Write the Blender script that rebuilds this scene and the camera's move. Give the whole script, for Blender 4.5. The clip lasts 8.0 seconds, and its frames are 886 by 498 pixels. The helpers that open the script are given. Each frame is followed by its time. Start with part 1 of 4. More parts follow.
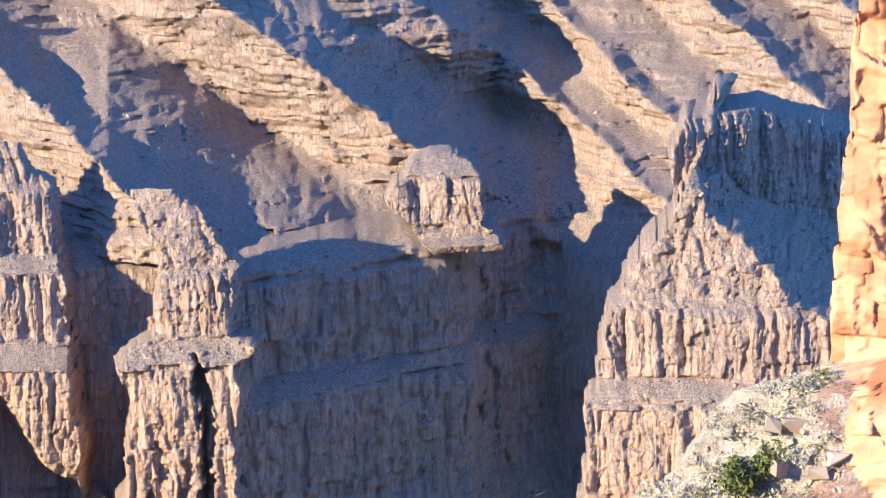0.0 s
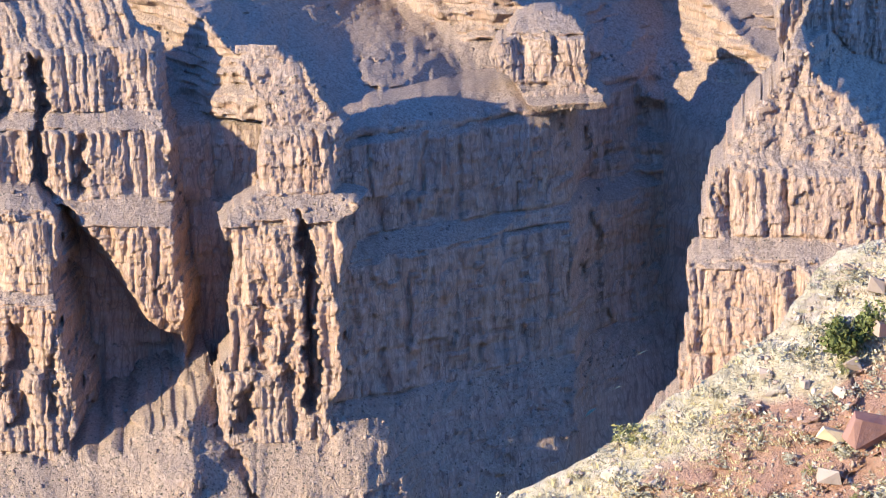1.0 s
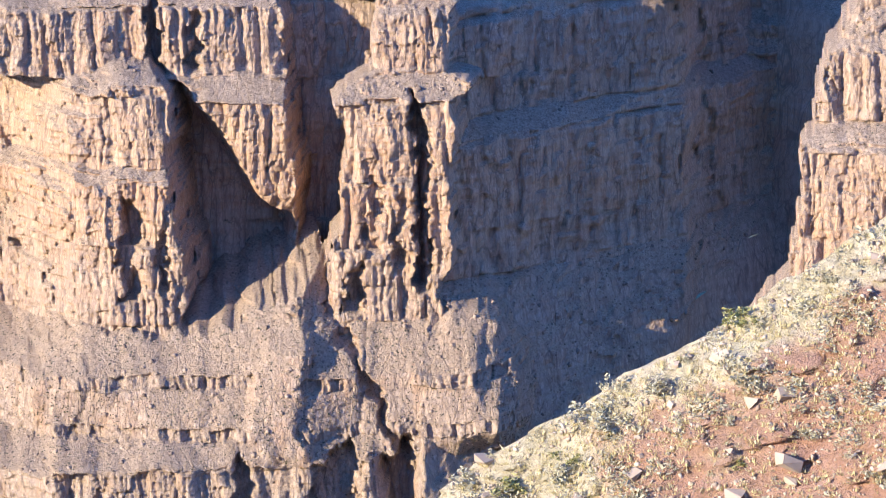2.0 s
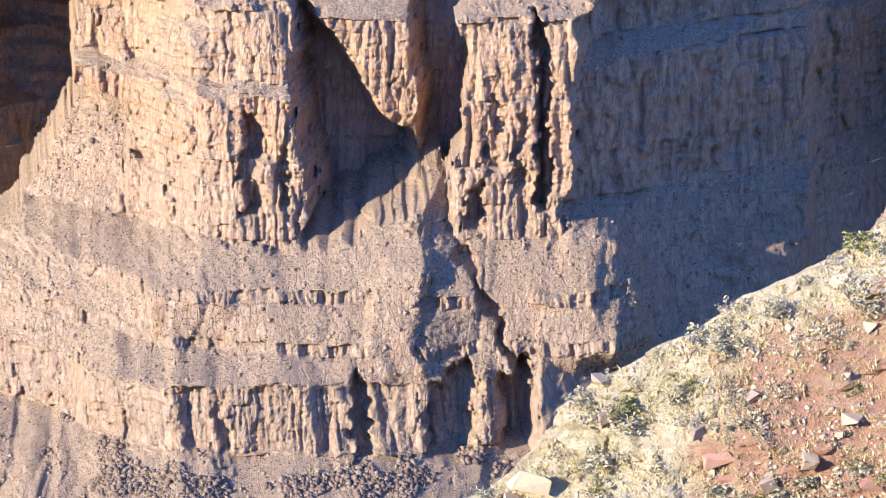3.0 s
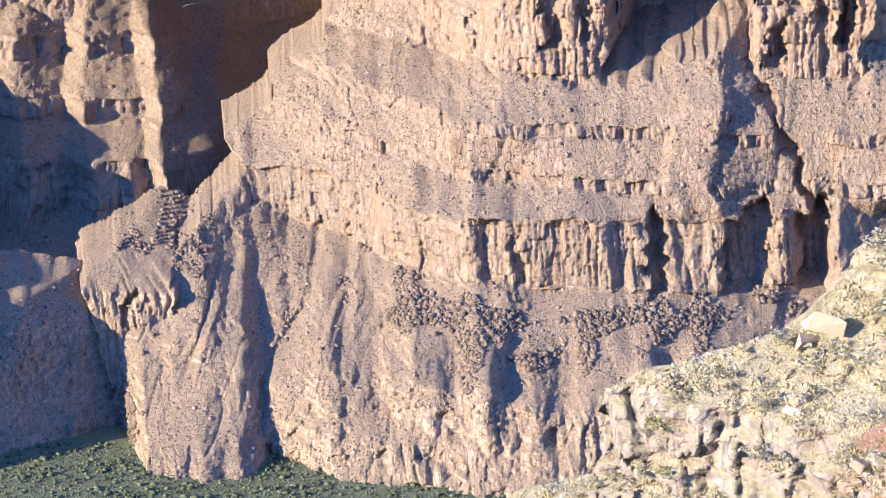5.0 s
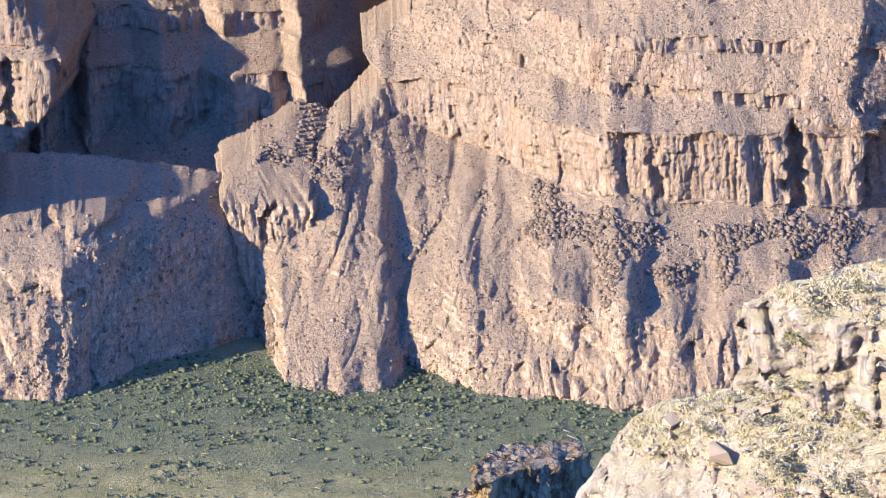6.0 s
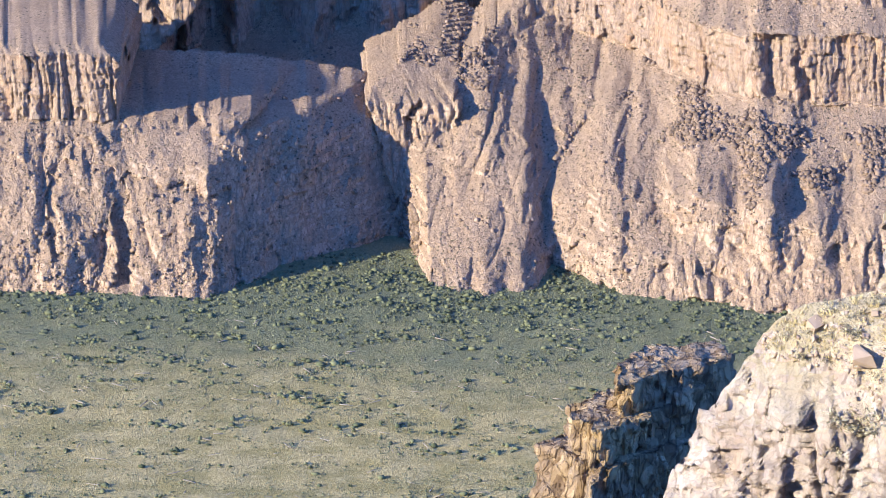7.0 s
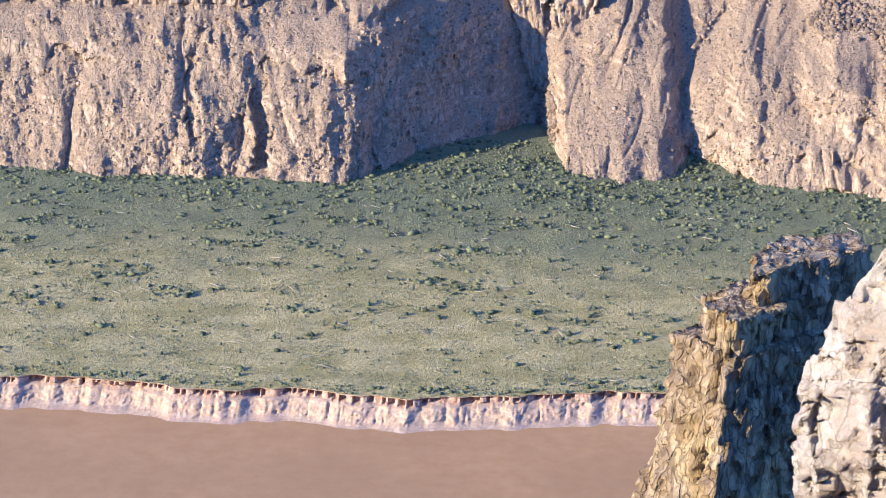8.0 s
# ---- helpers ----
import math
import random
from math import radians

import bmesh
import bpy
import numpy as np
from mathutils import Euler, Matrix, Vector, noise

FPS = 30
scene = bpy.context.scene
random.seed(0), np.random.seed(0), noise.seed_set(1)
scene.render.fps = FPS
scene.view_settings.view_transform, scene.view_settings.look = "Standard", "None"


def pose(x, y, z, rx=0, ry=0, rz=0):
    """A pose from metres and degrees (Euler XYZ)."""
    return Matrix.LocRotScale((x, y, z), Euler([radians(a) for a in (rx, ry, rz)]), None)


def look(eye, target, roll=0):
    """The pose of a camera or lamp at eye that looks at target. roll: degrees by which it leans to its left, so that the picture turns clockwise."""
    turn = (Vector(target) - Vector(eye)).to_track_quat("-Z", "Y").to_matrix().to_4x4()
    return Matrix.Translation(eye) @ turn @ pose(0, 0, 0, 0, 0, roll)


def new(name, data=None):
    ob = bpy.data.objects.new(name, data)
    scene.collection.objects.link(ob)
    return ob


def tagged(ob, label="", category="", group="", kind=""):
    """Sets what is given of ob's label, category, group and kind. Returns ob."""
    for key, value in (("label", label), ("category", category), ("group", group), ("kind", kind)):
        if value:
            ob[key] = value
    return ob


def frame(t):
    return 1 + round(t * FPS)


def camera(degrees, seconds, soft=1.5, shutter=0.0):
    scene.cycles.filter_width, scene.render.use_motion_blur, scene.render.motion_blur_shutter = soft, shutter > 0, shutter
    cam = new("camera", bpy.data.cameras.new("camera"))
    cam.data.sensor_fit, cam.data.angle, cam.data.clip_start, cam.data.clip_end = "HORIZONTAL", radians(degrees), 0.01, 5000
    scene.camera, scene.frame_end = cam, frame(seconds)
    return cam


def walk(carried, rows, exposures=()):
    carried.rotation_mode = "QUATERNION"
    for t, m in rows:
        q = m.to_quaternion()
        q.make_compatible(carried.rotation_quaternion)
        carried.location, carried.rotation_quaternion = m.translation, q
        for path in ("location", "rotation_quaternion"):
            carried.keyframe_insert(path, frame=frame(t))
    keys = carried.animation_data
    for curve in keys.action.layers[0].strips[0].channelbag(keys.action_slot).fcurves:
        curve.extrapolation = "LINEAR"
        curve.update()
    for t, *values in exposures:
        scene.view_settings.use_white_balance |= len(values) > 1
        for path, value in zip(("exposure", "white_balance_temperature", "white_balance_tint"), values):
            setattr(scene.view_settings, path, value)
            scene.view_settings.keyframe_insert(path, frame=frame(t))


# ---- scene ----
cam = camera(13.5, 8.0, soft=1.1)
EYE = 800.0  # height of the overlook above the river
ROWS = [
    (0.0, 80.5, 0.493, -8.083),
    (0.5, 79.305, 0.462, -7.221),
    (1.0, 78.334, 0.41, -6.456),
    (1.5, 77.405, 0.262, -5.623),
    (1.7, 77.008, 0.195, -5.215),
    (2.8, 75.503, -0.383, -3.077),
    (3.0, 75.247, -0.445, -2.614),
    (3.5, 74.574, -0.59, -1.344),
    (4.0, 73.999, -0.672, -0.235),
    (4.5, 73.384, -0.563, 0.901),
    (4.7, 73.099, -0.502, 1.404),
    (5.8, 71.646, -0.008, 3.755),
    (6.0, 71.357, 0.076, 4.179),
    (6.5, 70.55, 0.235, 5.379),
    (7.0, 69.835, 0.368, 6.42),
    (7.5, 69.032, 0.435, 7.522),
    (8.0, 68.126, 0.5, 8.606),
]
walk(cam, [(t, pose(0, 0, EYE, rx, ry, rz)) for t, rx, ry, rz in ROWS])

# ---- light ----
SUN_FROM = Vector((-0.825, -0.485, 0.29)).normalized()
sun = new("sun", bpy.data.lights.new("sun", "SUN"))
sun.data.energy, sun.data.angle, sun.data.color = 3.85, radians(0.5), (1.0, 0.875, 0.66)
sun.matrix_world = look(SUN_FROM * 1000, (0, 0, 0))
world = bpy.data.worlds.new("sky")
scene.world = world
world.use_nodes = True
sky = world.node_tree.nodes.new("ShaderNodeTexSky")
sky.sky_type, sky.sun_disc = "NISHITA", False
sky.ozone_density, sky.dust_density, sky.altitude = 8.0, 0.2, 1200
sky.sun_elevation = math.asin(SUN_FROM.z)
sky.sun_rotation = math.atan2(SUN_FROM.x, SUN_FROM.y)
background = world.node_tree.nodes["Background"]
background.inputs[1].default_value = 0.185
cool = world.node_tree.nodes.new("ShaderNodeMix")
cool.data_type, cool.blend_type = "RGBA", "MULTIPLY"
cool.inputs[0].default_value, cool.inputs[7].default_value = 1.0, (0.81, 0.97, 1.29, 1)
world.node_tree.links.new(sky.outputs[0], cool.inputs[6])
world.node_tree.links.new(cool.outputs[2], background.inputs[0])
scene.view_settings.exposure = 1.5

# ---- noise ----
RNG = np.random.default_rng(11)
LATTICE = RNG.random((512, 512)).astype(np.float32)


def vnoise(x, y, seed=0):
    """Smooth value noise from -1 to 1."""
    x, y = x + 37.7 * seed + 1000.0, y + 91.3 * seed + 1000.0
    ix, iy = np.floor(x).astype(np.int64), np.floor(y).astype(np.int64)
    fx, fy = x - ix, y - iy
    fx, fy = fx * fx * (3 - 2 * fx), fy * fy * (3 - 2 * fy)
    a, b = ix & 511, (ix + 1) & 511
    c, d = iy & 511, (iy + 1) & 511
    low = LATTICE[a, c] * (1 - fx) + LATTICE[b, c] * fx
    high = LATTICE[a, d] * (1 - fx) + LATTICE[b, d] * fx
    return 2 * (low * (1 - fy) + high * fy) - 1


def fbm(x, y, seed=0, octaves=4, gain=0.5):
    total, size = 0.0, 1.0
    for k in range(octaves):
        total = total + size * vnoise(x * 2.03 ** k, y * 2.03 ** k, seed + k)
        size *= gain
    return total


def crease(x, y, seed=0, octaves=2):
    """Rounded ribs with sharp clefts between them, 0 (rib) to 1 (cleft)."""
    total, size = 0.0, 1.0
    for k in range(octaves):
        total = total + size * (1 - np.abs(vnoise(x * 2.1 ** k, y * 2.1 ** k, seed + k)) * 2).clip(0, 1) ** 2
        size *= 0.5
    return total


def cleft(u, z, seed):
    """Narrow upright clefts between broad flat columns, 0 (column) to 1 (cleft)."""
    return (1 - 2.2 * np.abs(vnoise(u, z, seed))).clip(0, 1) ** 1.7


def blocks(u, z, wide, high, seed):
    """Jointed rock: one random depth, 0 to 1, for each irregular block."""
    uu = u / wide + 0.8 * vnoise(u / (wide * 2.7), z / (high * 5.0), seed) + 0.04 * vnoise(u / wide, z / (0.5 * high), seed + 1)
    ui = np.floor(uu).astype(np.int64)
    zz = z / high + 7 * LATTICE[(ui * 7 + seed) & 511, seed & 511] + 0.25 * vnoise(u / wide * 2, z / high, seed + 2)
    zi = np.floor(zz).astype(np.int64)
    return LATTICE[(ui * 7 + seed * 13) & 511, (zi * 11 + seed * 29) & 511]


def facets(u, z, wide, high, seed):
    """Broken rock: each irregular block has its own depth and its own tilt, about -0.7 to 0.7."""
    uu = u / wide + 0.7 * vnoise(u / (wide * 2.3), z / (high * 2.5), seed) + 0.12 * vnoise(u / (0.4 * wide), z / (0.4 * high), seed + 1)
    ui = np.floor(uu).astype(np.int64)
    zz = z / high + 7 * LATTICE[(ui * 7 + seed) & 511, seed & 511] + 0.3 * vnoise(u / wide * 1.5, z / high, seed + 2)
    zi = np.floor(zz).astype(np.int64)
    a = LATTICE[(ui * 7 + seed * 13) & 511, (zi * 11 + seed * 29) & 511]
    b = LATTICE[(ui * 5 + seed * 17) & 511, (zi * 3 + seed * 7) & 511]
    c = LATTICE[(ui * 3 + seed * 23) & 511, (zi * 13 + seed * 19) & 511]
    return 0.7 * (a - 0.5) + 1.5 * (b - 0.5) * (uu - ui - 0.5) + 1.2 * (c - 0.3) * (zz - zi - 0.5)


def ashlar(u, z, wide, high, seed):
    """Bedded rock: one random depth, 0 to 1, for each block of each bed."""
    zz = z / high + 0.35 * vnoise(u / (14 * high), z / (9 * high), seed)
    zi = np.floor(zz).astype(np.int64)
    uu = u / wide + 9 * LATTICE[(zi * 7 + seed) & 511, seed & 511] + 0.5 * vnoise(u / (2.5 * wide), zi * 3.7, seed + 1)
    ui = np.floor(uu).astype(np.int64)
    return LATTICE[(ui * 13 + seed * 5) & 511, (zi * 11 + seed * 29) & 511]


def smooth(v, a, b):
    s = ((v - a) / (b - a)).clip(0, 1)
    return s * s * (3 - 2 * s)


def lin(v, *knots):
    """Straight lines through (place, value) knots."""
    return np.interp(v, knots[0::2], knots[1::2])


# ---- materials ----
class Mat:
    """A node material under construction."""

    def __init__(self, name, rough=0.9):
        self.mat = bpy.data.materials.new(name)
        self.mat.use_nodes = True
        self.tree = self.mat.node_tree
        self.shader = self.tree.nodes["Principled BSDF"]
        self.shader.inputs["Roughness"].default_value = rough
        self.shader.inputs["Specular IOR Level"].default_value = 0.15
        self.geo = self.add("ShaderNodeNewGeometry")
        self.place = self.geo.outputs["Position"]

    def add(self, kind, **values):
        node = self.tree.nodes.new(kind)
        for key, value in values.items():
            setattr(node, key, value)
        return node

    def link(self, a, b):
        self.tree.links.new(a, b)

    def put(self, socket, value):
        if isinstance(value, bpy.types.NodeSocket):
            self.link(value, socket)
        else:
            socket.default_value = value

    def noise(self, scale, stretch=(1, 1, 1), detail=4.0, rough=0.6):
        m = self.add("ShaderNodeVectorMath", operation="MULTIPLY")
        self.link(self.place, m.inputs[0])
        m.inputs[1].default_value = stretch
        n = self.add("ShaderNodeTexNoise")
        self.link(m.outputs[0], n.inputs["Vector"])
        n.inputs["Scale"].default_value, n.inputs["Detail"].default_value, n.inputs["Roughness"].default_value = scale, detail, rough
        return n.outputs["Fac"]

    def cells(self, scale, stretch=(1, 1, 1), out="Distance"):
        m = self.add("ShaderNodeVectorMath", operation="MULTIPLY")
        self.link(self.place, m.inputs[0])
        m.inputs[1].default_value = stretch
        n = self.add("ShaderNodeTexVoronoi")
        self.link(m.outputs[0], n.inputs["Vector"])
        n.inputs["Scale"].default_value = scale
        return n.outputs[out]

    def cracks(self, scale, stretch, width, wander=1.0):
        """1 along the joints between irregular cells, 0 inside them."""
        bend = self.math("MULTIPLY", self.noise(scale * 1.7, stretch, 3.0), wander)
        m = self.add("ShaderNodeVectorMath", operation="MULTIPLY_ADD")
        self.link(self.place, m.inputs[0])
        m.inputs[1].default_value = stretch
        self.link(bend, m.inputs[2])
        n = self.add("ShaderNodeTexVoronoi", feature="DISTANCE_TO_EDGE")
        self.link(m.outputs[0], n.inputs["Vector"])
        n.inputs["Scale"].default_value = scale
        return self.span(n.outputs["Distance"], width * 0.25, width, 1.0, 0.0)

    def math(self, op, a, b=0.0):
        n = self.add("ShaderNodeMath", operation=op)
        self.put(n.inputs[0], a), self.put(n.inputs[1], b)
        return n.outputs[0]

    def span(self, v, a, b, c=0.0, d=1.0):
        n = self.add("ShaderNodeMapRange", interpolation_type="SMOOTHSTEP")
        self.put(n.inputs[0], v)
        for k, x in enumerate((a, b, c, d)):
            n.inputs[k + 1].default_value = x
        return n.outputs[0]

    def mix(self, fac, a, b, how="MIX"):
        n = self.add("ShaderNodeMix", data_type="RGBA", blend_type=how)
        self.put(n.inputs[0], fac)
        for socket, v in ((n.inputs[6], a), (n.inputs[7], b)):
            self.put(socket, v if isinstance(v, bpy.types.NodeSocket) else (*v, 1))
        return n.outputs[2]

    def ramp(self, fac, *stops):
        n = self.add("ShaderNodeValToRGB")
        self.put(n.inputs[0], fac)
        while len(n.color_ramp.elements) < len(stops):
            n.color_ramp.elements.new(0.5)
        for e, (p, c) in zip(n.color_ramp.elements, stops):
            e.position, e.color = p, (*c, 1)
        return n.outputs[0]

    def axis(self, k):
        n = self.add("ShaderNodeSeparateXYZ")
        self.link(self.place, n.inputs[0])
        return n.outputs[k]

    def up(self):
        n = self.add("ShaderNodeSeparateXYZ")
        self.link(self.geo.outputs["Normal"], n.inputs[0])
        return n.outputs[2]

    def done(self, colour, bump=None, strength=0.5, distance=1.0):
        self.put(self.shader.inputs["Base Color"], colour)
        if bump is not None:
            b = self.add("ShaderNodeBump")
            b.inputs["Strength"].default_value, b.inputs["Distance"].default_value = strength, distance
            self.link(bump, b.inputs["Height"])
            self.link(b.outputs[0], self.shader.inputs["Normal"])
        return self.mat


def canyon_rock():
    """Bedded limestone and sandstone, with rubble and scrub where it lies flat."""
    m = Mat("canyon_rock", 0.95)
    wobble = m.math("MULTIPLY", m.noise(0.02), 14.0)
    level = m.math("DIVIDE", m.math("ADD", m.axis(2), wobble), 620.0)
    beds = m.ramp(level,
                  (0.02, (0.55, 0.43, 0.335)), (0.15, (0.48, 0.374, 0.288)), (0.20, (0.33, 0.246, 0.191)), (0.25, (0.35, 0.261, 0.201)),
                  (0.34, (0.372, 0.264, 0.197)), (0.42, (0.459, 0.303, 0.207)), (0.48, (0.52, 0.296, 0.168)), (0.54, (0.51, 0.321, 0.2)),
                  (0.62, (0.437, 0.291, 0.2)), (0.70, (0.416, 0.286, 0.2)), (0.80, (0.348, 0.25, 0.186)), (0.95, (0.328, 0.245, 0.191)))
    thin = m.noise(0.28, (0.08, 0.08, 1.0), 3.0)
    rock = m.mix(m.span(thin, 0.35, 0.65, 0.0, 0.35), beds, (0.519, 0.414, 0.328))
    streak = m.noise(0.22, (1.0, 1.0, 0.07), 5.0)
    facet = m.cells(0.45, (1, 1, 0.22), "Color")
    rock = m.mix(m.span(facet, 0.1, 0.9, 0.6, 0.0), rock, m.mix(0.6, rock, (0.7, 0.518, 0.371)))
    rock = m.mix(m.span(streak, 0.52, 0.70, 0.0, 0.55), rock, (0.245, 0.161, 0.131))
    rock = m.mix(m.span(m.noise(0.09, (1.0, 1.0, 0.25)), 0.46, 0.68, 0.0, 0.5), rock, (0.49, 0.295, 0.18))
    rock = m.mix(m.span(m.noise(0.35, (1, 1, 0.3), 5.0, 0.7), 0.55, 0.7, 0.0, 0.6), rock, (0.66, 0.523, 0.397))
    joints = m.math("MAXIMUM", m.cracks(0.16, (1, 1, 0.16), 0.07, 2.5), m.math("MULTIPLY", m.cracks(0.42, (1, 1, 0.3), 0.09, 1.2), 0.6))
    rock = m.mix(m.math("MULTIPLY", joints, m.span(m.noise(0.06), 0.3, 0.6, 0.15, 0.6)), rock, (0.17, 0.121, 0.0948))
    grain = m.noise(0.8, (1, 1, 1), 7.0, 0.75)
    chip = m.cells(0.8, (1, 1, 1), "Color")
    small = m.cells(1.7, (1, 1, 1), "Color")
    speck = m.math("ADD", m.math("MULTIPLY", m.span(chip, 0.3, 0.7), 0.5), m.math("MULTIPLY", m.span(small, 0.25, 0.75), 0.5))
    rubble = m.mix(m.math("ADD", m.math("MULTIPLY", speck, 0.7), m.math("MULTIPLY", grain, 0.3)), (0.24, 0.169, 0.115), (0.55, 0.41, 0.288))
    rubble = m.mix(m.span(m.noise(0.035), 0.4, 0.65, 0.0, 0.5), rubble, (0.323, 0.243, 0.18))
    scrub = m.math("MULTIPLY", m.span(m.cells(0.30), 0.12, 0.34, 1.0, 0.0), m.span(m.noise(0.04), 0.36, 0.6))
    rubble = m.mix(m.math("MULTIPLY", scrub, 0.85), rubble, (0.0833, 0.0808, 0.06))
    rubble = m.mix(m.span(m.axis(2), 190.0, 330.0, 0.0, 0.55), rubble, m.mix(speck, (0.216, 0.155, 0.114), (0.47, 0.362, 0.273)))
    flat = m.span(m.math("ADD", m.up(), m.math("MULTIPLY", m.noise(0.3), 0.2)), 0.44, 0.66)
    return m.done(m.mix(flat, rock, rubble), m.math("ADD", m.math("ADD", grain, m.math("MULTIPLY", speck, 0.5)), m.math("SUBTRACT", m.math("MULTIPLY", facet, 0.5), m.math("MULTIPLY", joints, 0.5))), 0.9, 1.0)


def plain(name, a, b, scale, bump=0.4, distance=0.1, rough=0.9):
    m = Mat(name, rough)
    n = m.noise(scale, (1, 1, 1), 6.0, 0.7)
    return m.done(m.mix(m.span(m.noise(scale * 0.13), 0.35, 0.65, 0, 0.5), m.mix(m.span(n, 0.3, 0.7), a, b), [0.8 * (p + q) / 2 for p, q in zip(a, b)]), n, bump, distance)


def dry_slope():
    """Cream soil and straw litter with patches of red earth and bare white rock."""
    m = Mat("dry_slope", 0.95)
    n = m.noise(2.4, (1, 1, 1), 7.0, 0.75)
    soil = m.mix(m.span(n, 0.3, 0.7), (0.50, 0.40, 0.25), (0.82, 0.71, 0.48))
    soil = m.mix(m.span(m.cells(4.5, (1, 1, 1.3), "Color"), 0.2, 0.9, 0.0, 0.5), soil, m.mix(0.6, soil, (0.20, 0.15, 0.11)))
    soil = m.mix(m.span(m.cells(1.7, (1, 1, 1.2), "Color"), 0.25, 0.8, 0.0, 0.45), soil, (0.74, 0.65, 0.49))
    high = m.math("MULTIPLY", m.math("MINIMUM", m.math("SUBTRACT", m.axis(2), 764.0), 3.0), 0.15)
    side = m.math("ADD", m.math("MULTIPLY", m.math("SUBTRACT", 110.0, m.axis(1)), 0.35), m.math("ADD", high, m.math("MULTIPLY", m.math("SUBTRACT", m.noise(0.3), 0.5), 2.4)))
    soil = m.mix(m.span(side, 0.25, 0.7, 0.0, 0.85), soil, m.mix(n, (0.30, 0.135, 0.09), (0.55, 0.30, 0.21)))
    grass = m.span(m.noise(0.35), 0.42, 0.58)
    soil = m.mix(m.math("MULTIPLY", grass, m.span(side, 0.1, 0.6, 0.6, 0.1)), soil, m.mix(n, (0.36, 0.31, 0.19), (0.62, 0.55, 0.37)))
    bare = m.mix(m.span(m.noise(1.1, (1, 1, 0.5), 7.0), 0.35, 0.7), (0.54, 0.455, 0.39), (0.80, 0.715, 0.635))
    bare = m.mix(m.span(m.noise(0.5), 0.52, 0.72, 0.0, 0.55), bare, (0.56, 0.39, 0.29))
    bare = m.mix(m.span(m.noise(2.2, (1, 1, 0.45), 6.0, 0.75), 0.56, 0.68, 0.0, 0.4), bare, (0.28, 0.22, 0.18))
    bare = m.mix(m.span(m.cells(2.2, (1, 1, 0.7), "Color"), 0.2, 0.8, 0.0, 0.3), bare, (0.66, 0.50, 0.40))
    bare = m.mix(m.math("MULTIPLY", m.cracks(0.7, (1, 1, 0.5), 0.05, 0.6), 0.5), bare, (0.22, 0.16, 0.125))
    bare = m.mix(m.math("MULTIPLY", m.cracks(1.9, (1, 1, 0.7), 0.07, 0.3), 0.25), bare, (0.30, 0.225, 0.18))
    flat = m.span(m.math("ADD", m.up(), m.math("MULTIPLY", m.noise(1.0), 0.25)), 0.36, 0.56)
    flat = m.math("MAXIMUM", flat, m.math("MULTIPLY", m.span(m.axis(2), 760.8, 762.5, 0.0, 1.0), m.span(m.axis(2), 772.0, 775.0, 1.0, 0.3)))
    flat = m.math("MULTIPLY", flat, m.span(m.axis(2), 752.0, 757.0, 0.15, 1.0))
    return m.done(m.mix(flat, bare, soil), m.math("ADD", n, m.math("MULTIPLY", m.cells(2.2, (1, 1, 0.7), "Color"), 0.4)), 1.0, 0.4)


def red_cliff():
    m = Mat("red_sandstone", 0.9)
    n = m.noise(0.9, (1, 1, 1), 7.0, 0.7)
    c = m.mix(m.span(m.noise(0.35, (1, 1, 1.6), 3.0), 0.40, 0.60), (0.42, 0.17, 0.075), (0.57, 0.295, 0.145))
    c = m.mix(m.span(m.cells(0.8, (1, 1, 1.5), "Color"), 0.2, 0.9, 0.0, 0.35), c, (0.60, 0.38, 0.21))
    c = m.mix(m.span(m.noise(0.5, (1, 1, 0.8), 2.0), 0.54, 0.60, 0.0, 0.6), c, (0.62, 0.40, 0.225))
    c = m.mix(m.span(n, 0.55, 0.75, 0.0, 0.5), c, (0.32, 0.13, 0.07))
    return m.done(c, n, 0.7, 0.15)


def crag_rock():
    """Ochre limestone in upright joints, darker along the cracks."""
    m = Mat("brown_limestone", 0.95)
    facet = m.cells(1.0, (1, 1, 0.3), "Color")
    n = m.noise(2.2, (1, 1, 0.7), 7.0, 0.75)
    c = m.mix(m.span(facet, 0.1, 0.9), (0.25, 0.175, 0.115), (0.52, 0.395, 0.26))
    c = m.mix(m.span(m.noise(0.09), 0.5, 0.62, 0.0, 0.45), c, (0.54, 0.39, 0.19))
    c = m.mix(m.span(n, 0.5, 0.7, 0.0, 0.6), c, (0.13, 0.09, 0.065))
    c = m.mix(m.span(m.noise(0.8, (1, 1, 0.1), 4.0), 0.54, 0.68, 0.0, 0.6), c, (0.12, 0.085, 0.06))
    joint = m.math("MAXIMUM", m.cracks(0.35, (1, 1, 0.25), 0.06, 0.8), m.math("MULTIPLY", m.cracks(0.9, (1, 1, 0.5), 0.08, 0.5), 0.6))
    c = m.mix(m.math("MULTIPLY", joint, 0.4), c, (0.08, 0.06, 0.045))
    return m.done(c, m.math("ADD", n, m.math("SUBTRACT", m.math("MULTIPLY", facet, 0.6), joint)), 1.0, 0.35)


def leaf(name, a, b):
    m = Mat(name, 0.7)
    per = m.geo.outputs["Random Per Island"]
    return m.done(m.mix(per, a, b))


def rubble_stone(name, a, b):
    m = Mat(name, 0.95)
    per = m.geo.outputs["Random Per Island"]
    n = m.noise(2.5, (1, 1, 1), 4.0)
    return m.done(m.mix(m.math("MULTIPLY", n, 0.4), m.mix(per, a, b), (0.25, 0.18, 0.14)), n, 0.5, 0.1)


